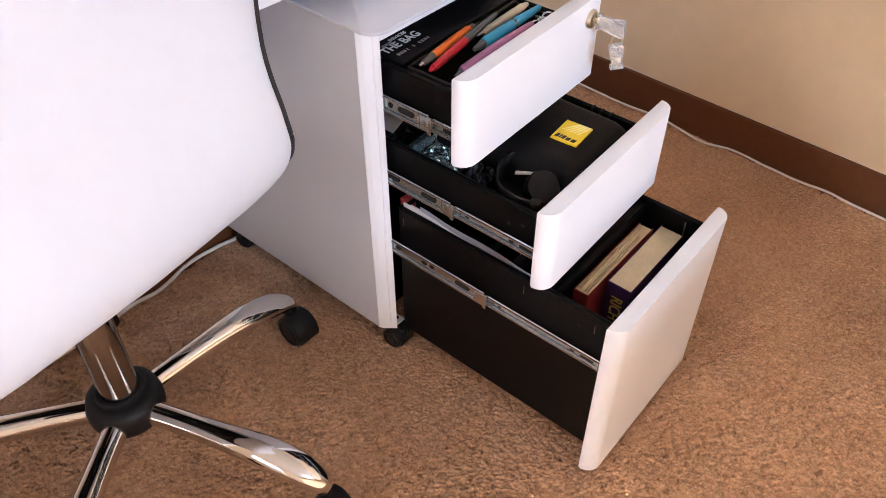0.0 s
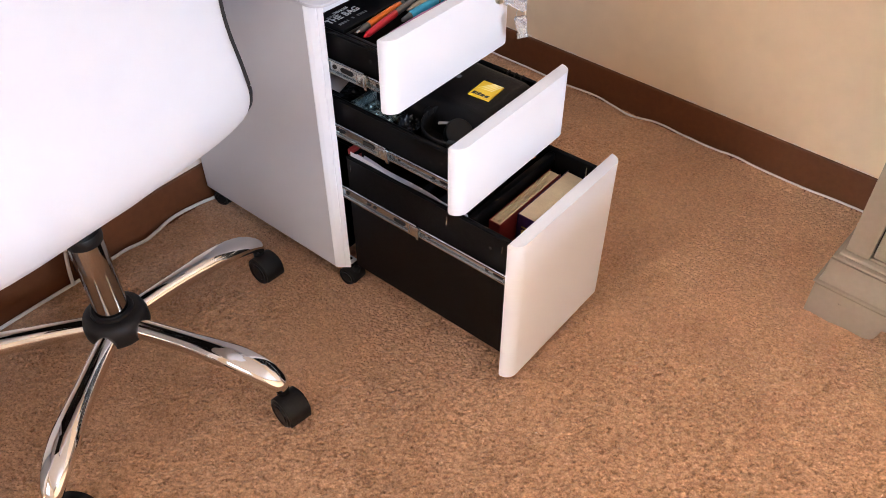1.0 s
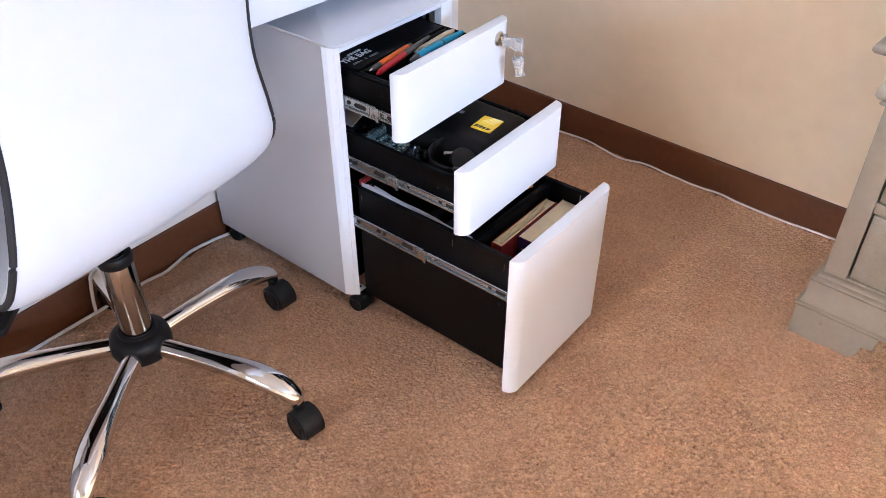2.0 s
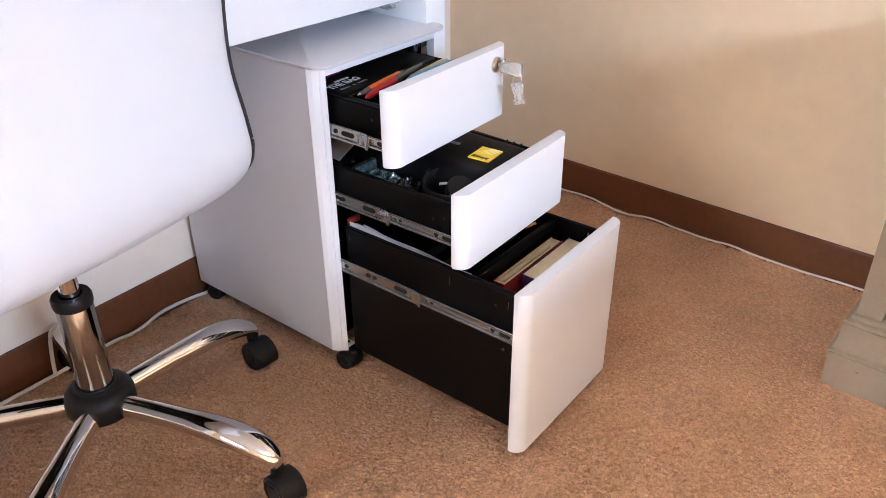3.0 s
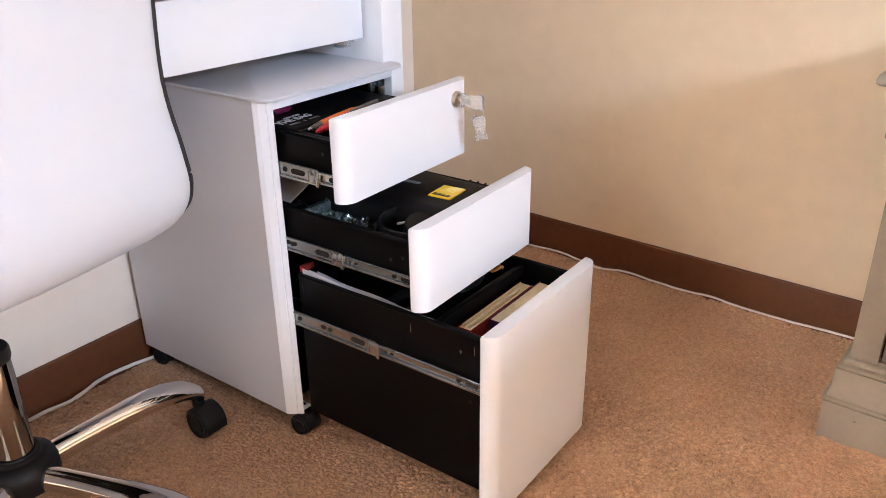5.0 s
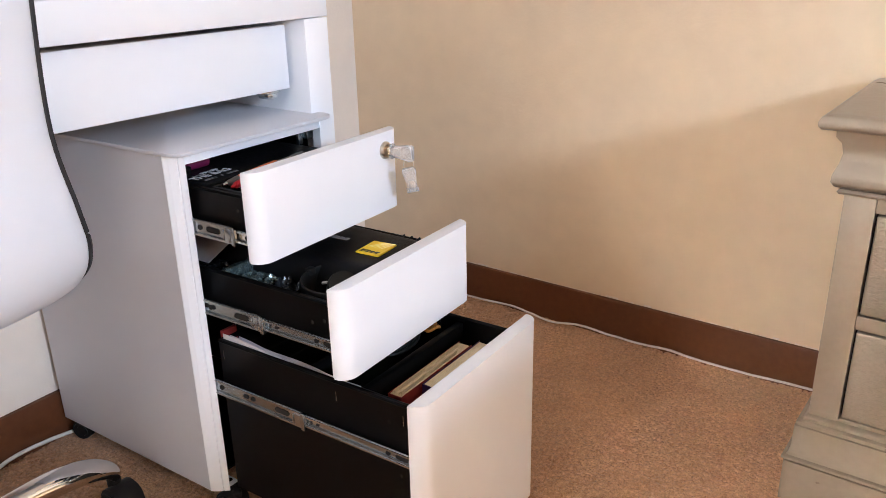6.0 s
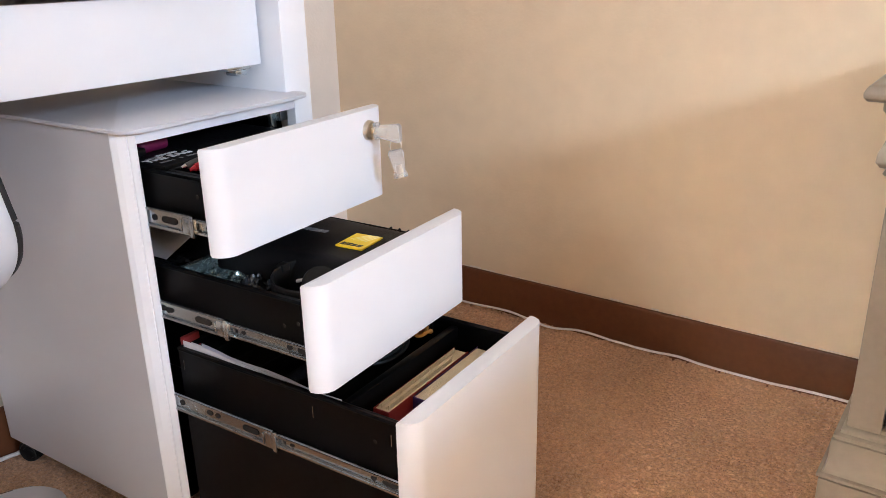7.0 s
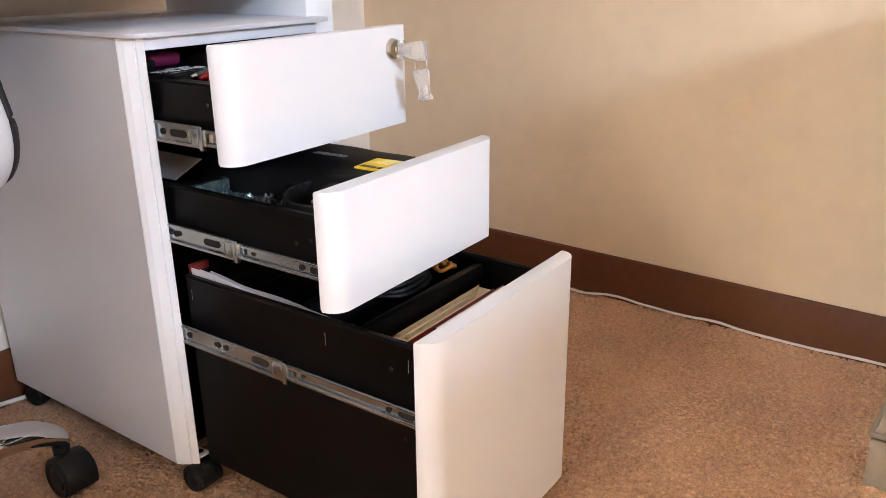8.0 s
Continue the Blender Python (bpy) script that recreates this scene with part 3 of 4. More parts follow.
X1, X2, X3 = -0.409, -0.287, -0.181
drawer_1 = drawer(X1, 0.509, 0.802, 0.444, 0.560, 0.450, 0.514, -0.485, 0.449, 0.473, ((-0.480, 0.494), (-0.458, 0.499)))
drawer_2 = drawer(X2, 0.512, 0.803, 0.3175, 0.4365, 0.332, 0.398, -0.450, 0.332, 0.355, ((-0.366, 0.366), (-0.345, 0.373)))
drawer_3 = drawer(X3, 0.518, 0.804, 0.018, 0.3125, 0.041, 0.290, -0.391, 0.204, 0.228, ((-0.235, 0.186), (-0.250, 0.260), (-0.547, 0.086)))
# small pressed notches in the rim of the deep drawer
BY0, BY1 = 0.543, 0.786
for x in (-0.545, -0.335, -0.228):
    part("notch", box(x - 0.0005, x + 0.0005, BY0 - 0.0004, BY0 + 0.0004, 0.262, 0.276), ZINC, drawer_3, "thin bright notch in the drawer side")
for x in (-0.335, -0.232):
    part("notch", box(x - 0.0010, x + 0.0010, BY1 - 0.0032, BY1 - 0.0024, 0.256, 0.281), ZINC, drawer_3, "thin bright notch in the drawer side")
part("divider", box(-0.306, -0.294, BY0 + 0.003, BY1 - 0.003, 0.115, 0.284, bevel=0.003), BLACK_STEEL, drawer_3, "black steel cross divider")
for i in range(3):
    x = -0.395 + 0.014 * i
    part("hook", tube([(x, BY1 - 0.010, 0.392), (x, BY1 - 0.007, 0.400), (x + 0.002, BY1 - 0.002, 0.4025)], 0.0016, 8), BLACK_PLASTIC, drawer_2, "small black plastic hook on the drawer rim")
castor(cabinet, X3 - 0.055, 0.664, 0, 0.0155, 0.03, 0.015, 0.0405, "small black castor under the deep drawer")

# lock on the top drawer
LOCK = (X1, 0.766, 0.534)
bm = lathe([(0, 0.004), (0.0065, 0.004), (0.0075, 0.0055), (0.0105, 0.0055), (0.0125, 0.003), (0.0128, 0), (0, 0)], seg=32, m=Matrix.Translation(LOCK) @ Matrix.Rotation(radians(90), 4, "Y"))
part("lock", bm, BRASS, drawer_1, "round nickel cylinder lock")

keys = thing("key_pair", (X1 + 0.03, 0.766, 0.46), "two keys with clear plastic heads, one in the lock", "keys")
part("blade", box(X1 + 0.0045, X1 + 0.018, 0.7648, 0.7672, 0.5305, 0.5375, bevel=0.0006), BRASS, keys)


def key_head(m):
    """Clear plastic key bow, waisted and thick, over the metal tang."""
    o = [(0.0, -0.0075), (0.010, -0.0085), (0.032, -0.0120), (0.0365, -0.0095), (0.0365, 0.0095), (0.032, 0.0120), (0.010, 0.0085), (0.0, 0.0075)]
    bm = add_prism(bmesh.new(), o, -0.0036, 0.0036, 0.0012)
    add_box(bm, -0.003, 0.003, -0.0105, 0.0105, -0.0042, 0.0042, bevel=0.001)
    bmesh.ops.transform(bm, matrix=m, verts=bm.verts[:])
    head = part("key_head", bm, CLEAR, keys, "clear plastic key head")
    bm = box(-0.004, 0.015, -0.0048, 0.0048, -0.0008, 0.0008, bevel=0.0004)
    bmesh.ops.transform(bm, matrix=m, verts=bm.verts[:])
    part("key_tang", bm, BRASS, head)


key_head(Matrix.Translation((X1 + 0.013, 0.766, 0.534)) @ Matrix.Rotation(radians(90), 4, "X"))
ring_c = Vector((X1 + 0.0420, 0.7645, 0.5180))
part("key_ring", tube([ring_c + 0.0088 * (math.cos(a) * Vector((0.62, 0.50, 0)) + math.sin(a) * Vector((0, 0, 1))) for a in np.linspace(0, 2 * math.pi, 28, endpoint=False)], 0.0007, 6, closed=True), BRASS, keys, "thin wire ring")
across, down = Vector((0.76, 0.62, 0.17)).normalized(), Vector((-0.16, 0, -1)).normalized()
down = (down - across * down.dot(across)).normalized()
hang = Matrix((( -down.x, across.x, -down.cross(across).x, 0), (-down.y, across.y, -down.cross(across).y, 0), (-down.z, across.z, -down.cross(across).z, 0), (0, 0, 0, 1)))
key_head(Matrix.Translation(ring_c + Vector((0, 0, -0.008)) + down * 0.030) @ hang @ Matrix.Diagonal((0.92, 0.84, 1, 1)))

# ---- in the top drawer ----
ZB1 = 0.4525
bag_box = thing("black_box", (-0.62, 0.66, ZB1), "flat black card box with white printed lettering", "box")
part("lid", box(-0.735, -0.540, 0.552, 0.777, ZB1, 0.5195, bevel=0.003), BLACK_CARD, bag_box)
TZ1 = 0.5199


def on_lid(x, y):
    return Matrix.Translation((x, y, TZ1)) @ Matrix.Rotation(radians(90), 4, "Z")


lettering("lettering", "THE BAG", 0.0190, on_lid(-0.5745, 0.586), WHITE_INK, bag_box, "white printed title", stretch=0.86)
lettering("lettering", "DEVICES", 0.0078, on_lid(-0.5885, 0.594), WHITE_INK, bag_box, stretch=1.05)
for k, (y, w) in enumerate(((0.562, 0.004), (0.5675, 0.004), (0.573, 0.0035), (0.5785, 0.002), (0.590, 0.003), (0.601, 0.003), (0.6065, 0.004), (0.612, 0.0035), (0.6175, 0.003))):
    part("printed_bar", box(-0.5595, -0.5545, y - w / 2, y + w / 2, 0.5197, 0.5201), GREY_INK, bag_box)
for y in (0.564, 0.570, 0.576):
    part("printed_bar", box(-0.5870, -0.5825, y - 0.0022, y + 0.0022, 0.5197, 0.5201), GREY_INK, bag_box)
bm = box(-0.640, -0.600, 0.553, 0.575, 0.5198, 0.530, bevel=0.002)
solo("small_black_case", bm, BLACK_CARD, "small black hard case lying on the box", "case")
bm = box(-0.645, -0.608, 0.574, 0.618, 0.5198, 0.537, bevel=0.007, seg=3)
solo("magenta_pouch", bm, MAGENTA, "magenta cloth pouch at the back of the drawer", "pouch")

tray = thing("pen_tray", (-0.486, 0.665, ZB1), "black plastic pen tray inside the top drawer", "tray")
bm = bmesh.new()
TX0, TX1, TY0, TY1, TZ = -0.536, X1 - 0.024, 0.552, 0.778, 0.514
for a in ((TX0, TX1, TY0, TY1, ZB1, ZB1 + 0.003), (TX0, TX0 + 0.004, TY0, TY1, ZB1 + 0.003, TZ), (TX1 - 0.004, TX1, TY0, TY1, ZB1 + 0.003, TZ), (TX0 + 0.004, TX1 - 0.004, TY0, TY0 + 0.004, ZB1 + 0.003, TZ), (TX0 + 0.004, TX1 - 0.004, TY1 - 0.004, TY1, ZB1 + 0.003, TZ)):
    add_box(bm, *a)
add_tube(bm, [(TX0 + 0.002, TY0, TZ), (TX0 + 0.002, TY1, TZ)], 0.003, 8)
add_tube(bm, [(TX0 + 0.002, TY0 + 0.002, TZ), (TX1, TY0 + 0.002, TZ)], 0.003, 8)
part("tub", bm, BLACK_PLASTIC, tray)


def pen(a, b, r, pieces, label):
    """A pen from its point a to its end b; pieces: (from, to, radius factor start, end, material, name)."""
    a, b = Vector(a), Vector(b)
    p = thing("pen", (a.x, a.y, min(a.z, b.z) - r), label, "pen", "pens in the tray")
    m = Matrix.Translation(a) @ (b - a).to_track_quat("Z", "Y").to_matrix().to_4x4()
    long = (b - a).length
    for u, v, ra, rb, material, name in pieces:
        h = (v - u) * long
        bulge = [(0, 0), (r * ra * 0.9, 0), (r * ra, h * 0.04)] + [(r * (ra + (rb - ra) * k) * (1 + 0.05 * math.sin(math.pi * k)), h * k) for k in (0.25, 0.5, 0.75)] + [(r * rb, h * 0.96), (r * rb * 0.9, h), (0, h)]
        part(name, lathe(bulge, seg=16, m=m @ Matrix.Translation((0, 0, u * long))), material, p)
    return p


ZP = 0.519
pen((-0.5210, 0.559, 0.5185), (-0.526, 0.672, ZP + 0.004), 0.0058, ((0, 0.06, 0.3, 0.5, ZINC, "tip"), (0.06, 0.25, 0.6, 0.95, PEN_GREY, "cone"), (0.25, 0.92, 1, 1, PEN_ORANGE, "barrel"), (0.92, 1.0, 0.8, 0.7, PEN_GREY, "cap")), "orange ballpoint pen with a dark grip")
pen((-0.5040, 0.558, 0.5185), (-0.514, 0.705, ZP + 0.012), 0.0056, ((0, 0.05, 0.3, 0.6, PEN_RED, "tip"), (0.05, 0.52, 0.85, 1, PEN_RED, "barrel"), (0.52, 1.0, 0.98, 0.5, PEN_GREY, "cap")), "red pen with a long black cap")
pen((-0.516, 0.668, 0.514), (-0.505, 0.764, ZP + 0.006), 0.0055, ((0, 0.10, 0.3, 0.6, BRASS, "tip"), (0.10, 0.90, 0.85, 1.0, PEN_CREAM, "barrel"), (0.9, 1.0, 0.8, 0.5, PEN_CREAM, "cap")), "cream plastic ballpoint pen in the tray")
pen((-0.491, 0.628, ZP + 0.002), (-0.483, 0.760, ZP + 0.010), 0.0066, ((0, 0.14, 0.4, 0.9, PEN_GREY, "tip"), (0.14, 0.58, 1.05, 1.0, PEN_BLUE, "grip"), (0.58, 0.61, 0.9, 0.9, PEN_GREY, "band"), (0.61, 1.0, 0.98, 0.55, PEN_BLUE, "barrel")), "bright blue pen with a dark tip")
pen((-0.472, 0.568, ZP), (-0.464, 0.715, ZP + 0.010), 0.0072, ((0, 0.08, 0.3, 0.5, PEN_GREY, "tip"), (0.08, 0.62, 0.95, 1.05, PEN_PURPLE, "grip"), (0.62, 1.0, 0.95, 0.6, PEN_PURPLE, "barrel")), "mauve gel pen with a soft grip")
pen((-0.478, 0.557, 0.500), (-0.489, 0.660, 0.504), 0.0048, ((0, 0.2, 0.4, 0.9, PEN_GREY, "tip"), (0.2, 1.0, 1.0, 0.9, PEN_GREY, "barrel")), "dark grey ballpoint pen")
pen((-0.456, 0.561, 0.502), (-0.447, 0.660, 0.506), 0.0042, ((0, 0.2, 0.4, 0.7, PAPER, "tip"), (0.2, 0.45, 0.95, 1, PEN_GREEN, "grip"), (0.45, 1, 0.9, 0.9, PEN_RED, "barrel")), "lime green and red marker")
pen((-0.468, 0.557, 0.488), (-0.456, 0.700, 0.490), 0.0045, ((0, 0.15, 0.3, 0.9, ZINC, "tip"), (0.15, 1, 1, 0.9, PEN_CREAM, "barrel")), "pale pencil at the bottom of the tray")
bm = bmesh.new()
for i in range(4):
    c = Vector((-0.476 + 0.008 * (i % 2), 0.742 + 0.005 * i, 0.512 + 0.003 * i))
    add_tube(bm, [c + 0.007 * Vector((math.cos(a), math.sin(a) * math.cos(i), math.sin(a) * math.sin(i + 0.6))) for a in np.linspace(0, 2 * math.pi, 18, endpoint=False)], 0.0016, 6, closed=True)
solo("binder_clips", bm, ZINC, "bright wire clips heaped in the pen tray", "clips")

# ---- in the middle drawer ----
ZB2 = 0.3345


def soft_case():
    """Padded black camera case with a domed lid, filling most of the drawer."""
    bm = bmesh.new()
    nx, ny = 30, 18
    x0, x1, y0, y1 = -0.640, X2 - 0.026, 0.606, 0.777
    grid = []
    for i in range(nx + 1):
        row = []
        for j in range(ny + 1):
            u, v = i / nx, j / ny
            ex = min(1, min(u, 1 - u) / 0.10)
            ey = min(1, min(v, 1 - v) / 0.16)
            h = (1 - (1 - ex) ** 2) * (1 - (1 - ey) ** 2)
            z = 0.376 + 0.036 * h + 0.004 * math.sin(math.pi * u) * math.sin(math.pi * v) + 0.0014 * noise.noise((u * 7, v * 5, 0.3)) * h
            row.append(bm.verts.new((x0 + (x1 - x0) * u, y0 + (y1 - y0) * v, z)))
        grid.append(row)
    for i in range(nx):
        for j in range(ny):
            bm.faces.new((grid[i][j], grid[i + 1][j], grid[i + 1][j + 1], grid[i][j + 1]))
    rim = [e for e in bm.edges if len(e.link_faces) == 1]
    r = bmesh.ops.extrude_edge_only(bm, edges=rim)
    low = [v for v in r["geom"] if isinstance(v, bmesh.types.BMVert)]
    for v in low:
        v.co.z = ZB2
    bmesh.ops.contextual_create(bm, geom=[e for e in r["geom"] if isinstance(e, bmesh.types.BMEdge) and len(e.link_faces) == 1])
    return bm


case = thing("camera_case", (-0.49, 0.70, ZB2), "black padded camera case with a yellow sticker", "case")
part("body", soft_case(), BLACK_FABRIC, case)
ZS = 0.4150
MS = Matrix.Translation((-0.3745, 0.6910, ZS)) @ Matrix.Rotation(radians(4), 4, "Z")
MS = MS @ Matrix.Diagonal((0.93, 0.95, 1, 1))
bm = box(-0.0205, 0.0205, -0.0245, 0.0245, -0.0015, 0.0006, m=MS)
st = part("sticker", bm, YELLOW, case, "square yellow sticker")
bm = bmesh.new()
for k in range(5):
    f = k / 5
    add_prism(bm, [(-0.0205 + 0.004 + 0.006 * k, 0.0005), (-0.0205 + 0.0055 + 0.0062 * k, 0.0005), (0.004 + 0.0038 * k, 0.0243), (0.0005 + 0.0038 * k, 0.0243)], 0.0006, 0.0008, m=MS)
part("rays", bm, YELLOW_PALE, st, "pale slanting rays")
bm = bmesh.new()
for k, (x, w, h) in enumerate(((-0.0150, 0.0052, 0.0085), (-0.0098, 0.0022, 0.0085), (-0.0050, 0.0048, 0.0085), (0.0022, 0.0062, 0.0068), (0.0105, 0.0062, 0.0068))):
    add_prism(bm, [(x - w / 2, -0.0195), (x + w / 2, -0.0195), (x + w / 2 + 0.0016, -0.0195 + h), (x - w / 2 + 0.0016, -0.0195 + h)], 0.0006, 0.0009, m=MS)
part("printed_bars", bm, BLACK_INK, st, "black bars of print")
bm = bmesh.new()
ML = Matrix.Translation((-0.449, 0.696, 0.4160)) @ Matrix.Rotation(radians(2), 4, "Z")
for x, w in ((-0.024, 0.008), (-0.0135, 0.008), (-0.003, 0.008), (0.0065, 0.007), (0.0155, 0.007)):
    add_box(bm, x - w / 2, x + w / 2, -0.0045, 0.0045, -0.001, 0.0005, m=ML)
part("printed_bars", bm, GREY_INK, case, "grey embossed bars of print")


HC = Vector((-0.366, 0.6045, 0))
hood = thing("lens_hood", (HC.x, HC.y, ZB2), "round black plastic lens hood holding a cap", "lens hood")
bm = lathe([(0.053, ZB2), (0.0535, 0.375), (0.0545, 0.4045), (0.0532, 0.4060), (0.0518, 0.4045), (0.0505, 0.371), (0.0, 0.369), (0.0, ZB2)], centre=HC, seg=56)
part("ring", bm, BLACK_PLASTIC, hood)
for a in (70, 300, 180):
    d = Vector((math.cos(radians(a)), math.sin(radians(a)), 0))
    bm = box(-0.004, 0.006, -0.006, 0.006, 0.398, 0.4070, bevel=0.001, m=Matrix.Translation(HC + d * 0.0535) @ Matrix.Rotation(radians(a), 4, "Z"))
    part("tab", bm, BLACK_PLASTIC, hood)
cap = thing("rubber_plug", (HC.x + 0.012, HC.y - 0.012, 0.371), "ribbed black rubber plug lying in the hood", "plug")
bm = bmesh.new()
MC = Matrix.Translation((HC.x + 0.010, HC.y - 0.010, 0.392)) @ Matrix.Rotation(radians(40), 4, Vector((0.6, 0.8, 0)))
add_lathe(bm, [(0, -0.018), (0.017, -0.018), (0.020, -0.014), (0.019, -0.011), (0.021, -0.008), (0.020, -0.004), (0.022, 0.0), (0.021, 0.006), (0.022, 0.012), (0.020, 0.017), (0.0, 0.019)], seg=36, m=MC)
part("plug_body", bm, BLACK_PLASTIC, cap)
bm = tube([(HC.x - 0.036, HC.y + 0.002, 0.388), (HC.x - 0.014, HC.y + 0.008, 0.394), (HC.x + 0.006, HC.y + 0.018, 0.400)], [0.0035, 0.0026, 0.0036], 10, flat=0.6)
solo("white_stick", bm, PAPER, "short white plastic stick lying across the hood", "stick")


def crumpled(x0, x1, y0, y1, z0, amp, seed, nx=22, ny=16, thick=0.0006):
    bm = bmesh.new()
    for t in (0, thick):
        grid = [[bm.verts.new((x0 + (x1 - x0) * i / nx, y0 + (y1 - y0) * j / ny, z0 + t + amp * (0.6 * noise.noise((i * 0.33, j * 0.33, seed)) + 0.5 * abs(noise.noise((i * 0.8, j * 0.8, seed + 9)))) * min(1, min(i, nx - i, j, ny - j) / 3 + 0.25))) for j in range(ny + 1)] for i in range(nx + 1)]
        for i in range(nx):
            for j in range(ny):
                bm.faces.new((grid[i][j], grid[i + 1][j], grid[i + 1][j + 1], grid[i][j + 1]))
    return bm


solo("film_wrapper", crumpled(HC.x + 0.006, HC.x + 0.036, HC.y + 0.004, HC.y + 0.030, 0.384, 0.012, 4.1, 12, 10), FOIL, "crumpled clear film lying in the lens hood", "wrapper", smooth=False)
solo("film_pouch", crumpled(-0.462, -0.418, 0.552, 0.598, 0.384, 0.020, 5.3), BLACK_FILM, "crumpled shiny black plastic bag", "bag", smooth=False)
solo("plastic_sleeve", crumpled(-0.528, -0.464, 0.554, 0.600, 0.382, 0.014, 2.2), FOIL, "crumpled clear plastic bag with a greenish sheen", "bag", smooth=False)
bm = box(-0.540, -0.531, 0.554, 0.604, 0.380, 0.398, bevel=0.001)
solo("clear_case", bm, FOIL, "edge of a clear plastic box", "box")
solo("black_pouch", crumpled(-0.645, -0.545, 0.553, 0.603, 0.384, 0.010, 7.7), BLACK_FILM, "shiny black plastic pouch", "pouch", smooth=False)
solo("accessory_box", box(-0.650, -0.430, 0.553, 0.604, ZB2, 0.378, bevel=0.002), BLACK_CARD, "black box under the plastic bags", "box")
solo("instruction_sheet", box(-0.655, -0.572, -0.022, 0.022, -0.0004, 0.0004, m=Matrix.Translation((0, 0.580, 0.4065)) @ Matrix.Rotation(radians(22), 4, "X")), PAPER, "white folded sheet lying on the black pouch", "paper")

# ---- in the deep drawer ----
ZB3 = 0.0435


def book(name, x0, x1, y0, y1, z0, z1, cover, pages, label, lean=0.0, spine_y=None):
    b = thing(name, ((x0 + x1) / 2, (y0 + y1) / 2, z0), label, "book", "books in the deep drawer")
    m = Matrix.Translation(((x0 + x1) / 2, 0, z0)) @ Matrix.Rotation(lean, 4, "Y") @ Matrix.Translation((-(x0 + x1) / 2, 0, -z0))
    t = 0.0011
    bm = bmesh.new()
    add_box(bm, x0, x0 + t, y0, y1, z0, z1, bevel=0.0006, m=m)
    add_box(bm, x1 - t, x1, y0, y1, z0, z1, bevel=0.0006, m=m)
    add_box(bm, x0 + t, x1 - t, y0, y0 + t, z0, z1, m=m)
    part("cover", bm, cover, b)
    bm = bmesh.new()
    add_box(bm, x0 + t, x1 - t, y0 + t, y1 - 0.003, z0 + 0.002, z1 - 0.001, bevel=0.001, m=m)
    part("page_block", bm, pages, b)
    return b


book("ring_binder", -0.290, -0.268, 0.592, 0.764, ZB3, 0.263, RED_COVER, PAGES, "red ring binder with loose papers inside")
for k in range(5):
    solo("loose_sheet", box(-0.2865 + 0.0034 * k, -0.2857 + 0.0034 * k, 0.598, 0.758 - 0.007 * k, 0.2615, 0.2650 + 0.003 * math.sin(k * 2.1)), PAGES, "loose sheet clipped inside the red binder", "paper", "sheets in the binder")
pb = book("paperback_book", -0.2660, -0.2310, 0.630, 0.776, ZB3 + 0.03, 0.266, PURPLE_COVER, PAGES, "thick purple paperback with cream page edges", lean=0.02)
lettering("lettering", "RICH DA", 0.024, Matrix.Translation((-0.2450, 0.6292, 0.207)) @ Matrix.Rotation(radians(90), 4, "X") @ Matrix.Rotation(radians(-90), 4, "Z"), GOLD_INK, pb, "yellow title on the spine", stretch=0.82)
part("cover_print", box(-0.2287, -0.2267, 0.650, 0.735, 0.10, 0.235, bevel=0.0003), BROWN_PRINT, pb, "brown printed panel on the cover")
solo("paper_stack", box(-0.2650, -0.2320, 0.630, 0.775, ZB3, ZB3 + 0.0295, bevel=0.002), PAPER, "papers lying under the paperback", "papers")
for k in range(4):
    solo("standing_sheet", box(-0.2170 + 0.0024 * k, -0.2163 + 0.0024 * k, 0.552 + 0.008 * k, 0.70, ZB3 + 0.002, 0.262 - 0.012 * k), PAPER, "white sheet standing behind the drawer front", "paper", "sheets behind the front")


def wavy_sheet(x0, x1, y, z0, z_of, amp, seed, thick=0.0009):
    bm = bmesh.new()
    n = 36
    cols = []
    for i in range(n + 1):
        u = i / n
        x = x0 + (x1 - x0) * u
        d = amp * noise.noise((u * 4, seed, 0))
        top = z_of(u)
        cols.append([bm.verts.new((x, y + d * 0.2, z0)), bm.verts.new((x, y + d, top)), bm.verts.new((x, y + d + thick, top)), bm.verts.new((x, y + d * 0.2 + thick, z0))])
    for a, b in zip(cols, cols[1:]):
        for k in range(4):
            bm.faces.new((a[k], a[(k + 1) % 4], b[(k + 1) % 4], b[k]))
    bm.faces.new(cols[0]), bm.faces.new(cols[-1][::-1])
    return bm


for i in range(4):
    y = 0.5485 + 0.0032 * i
    bm = wavy_sheet(-0.548 + 0.012 * i, -0.306, y, ZB3 + 0.004, lambda u, i=i: 0.2995 - 0.010 * min(1, u * 1.3) + 0.0012 * math.sin(u * 9 + i) - 0.0012 * i, 0.0026, 3.3 + i)
    solo("paper_sheet", bm, PAPER, "white sheet standing along the drawer side", "paper", "papers in the deep drawer")
solo("red_folder", box(-0.556, -0.549, 0.550, 0.575, ZB3, 0.3015, bevel=0.001), RED_COVER, "red folder edge at the back of the drawer", "folder")
for k in range(5):
    x = -0.545 + 0.042 * k
    bm = wavy_sheet(0, 0.190, 0, ZB3 + 0.003, lambda u: 0.268, 0.002, 11 + k)
    bmesh.ops.transform(bm, matrix=Matrix.Translation((x, 0.574, 0)) @ Matrix.Rotation(radians(90), 4, "Z"), verts=bm.verts[:])
    solo("hanging_file", bm, BLACK_FABRIC, "dark hanging file across the drawer", "file", "hanging files")
coil = bmesh.new()
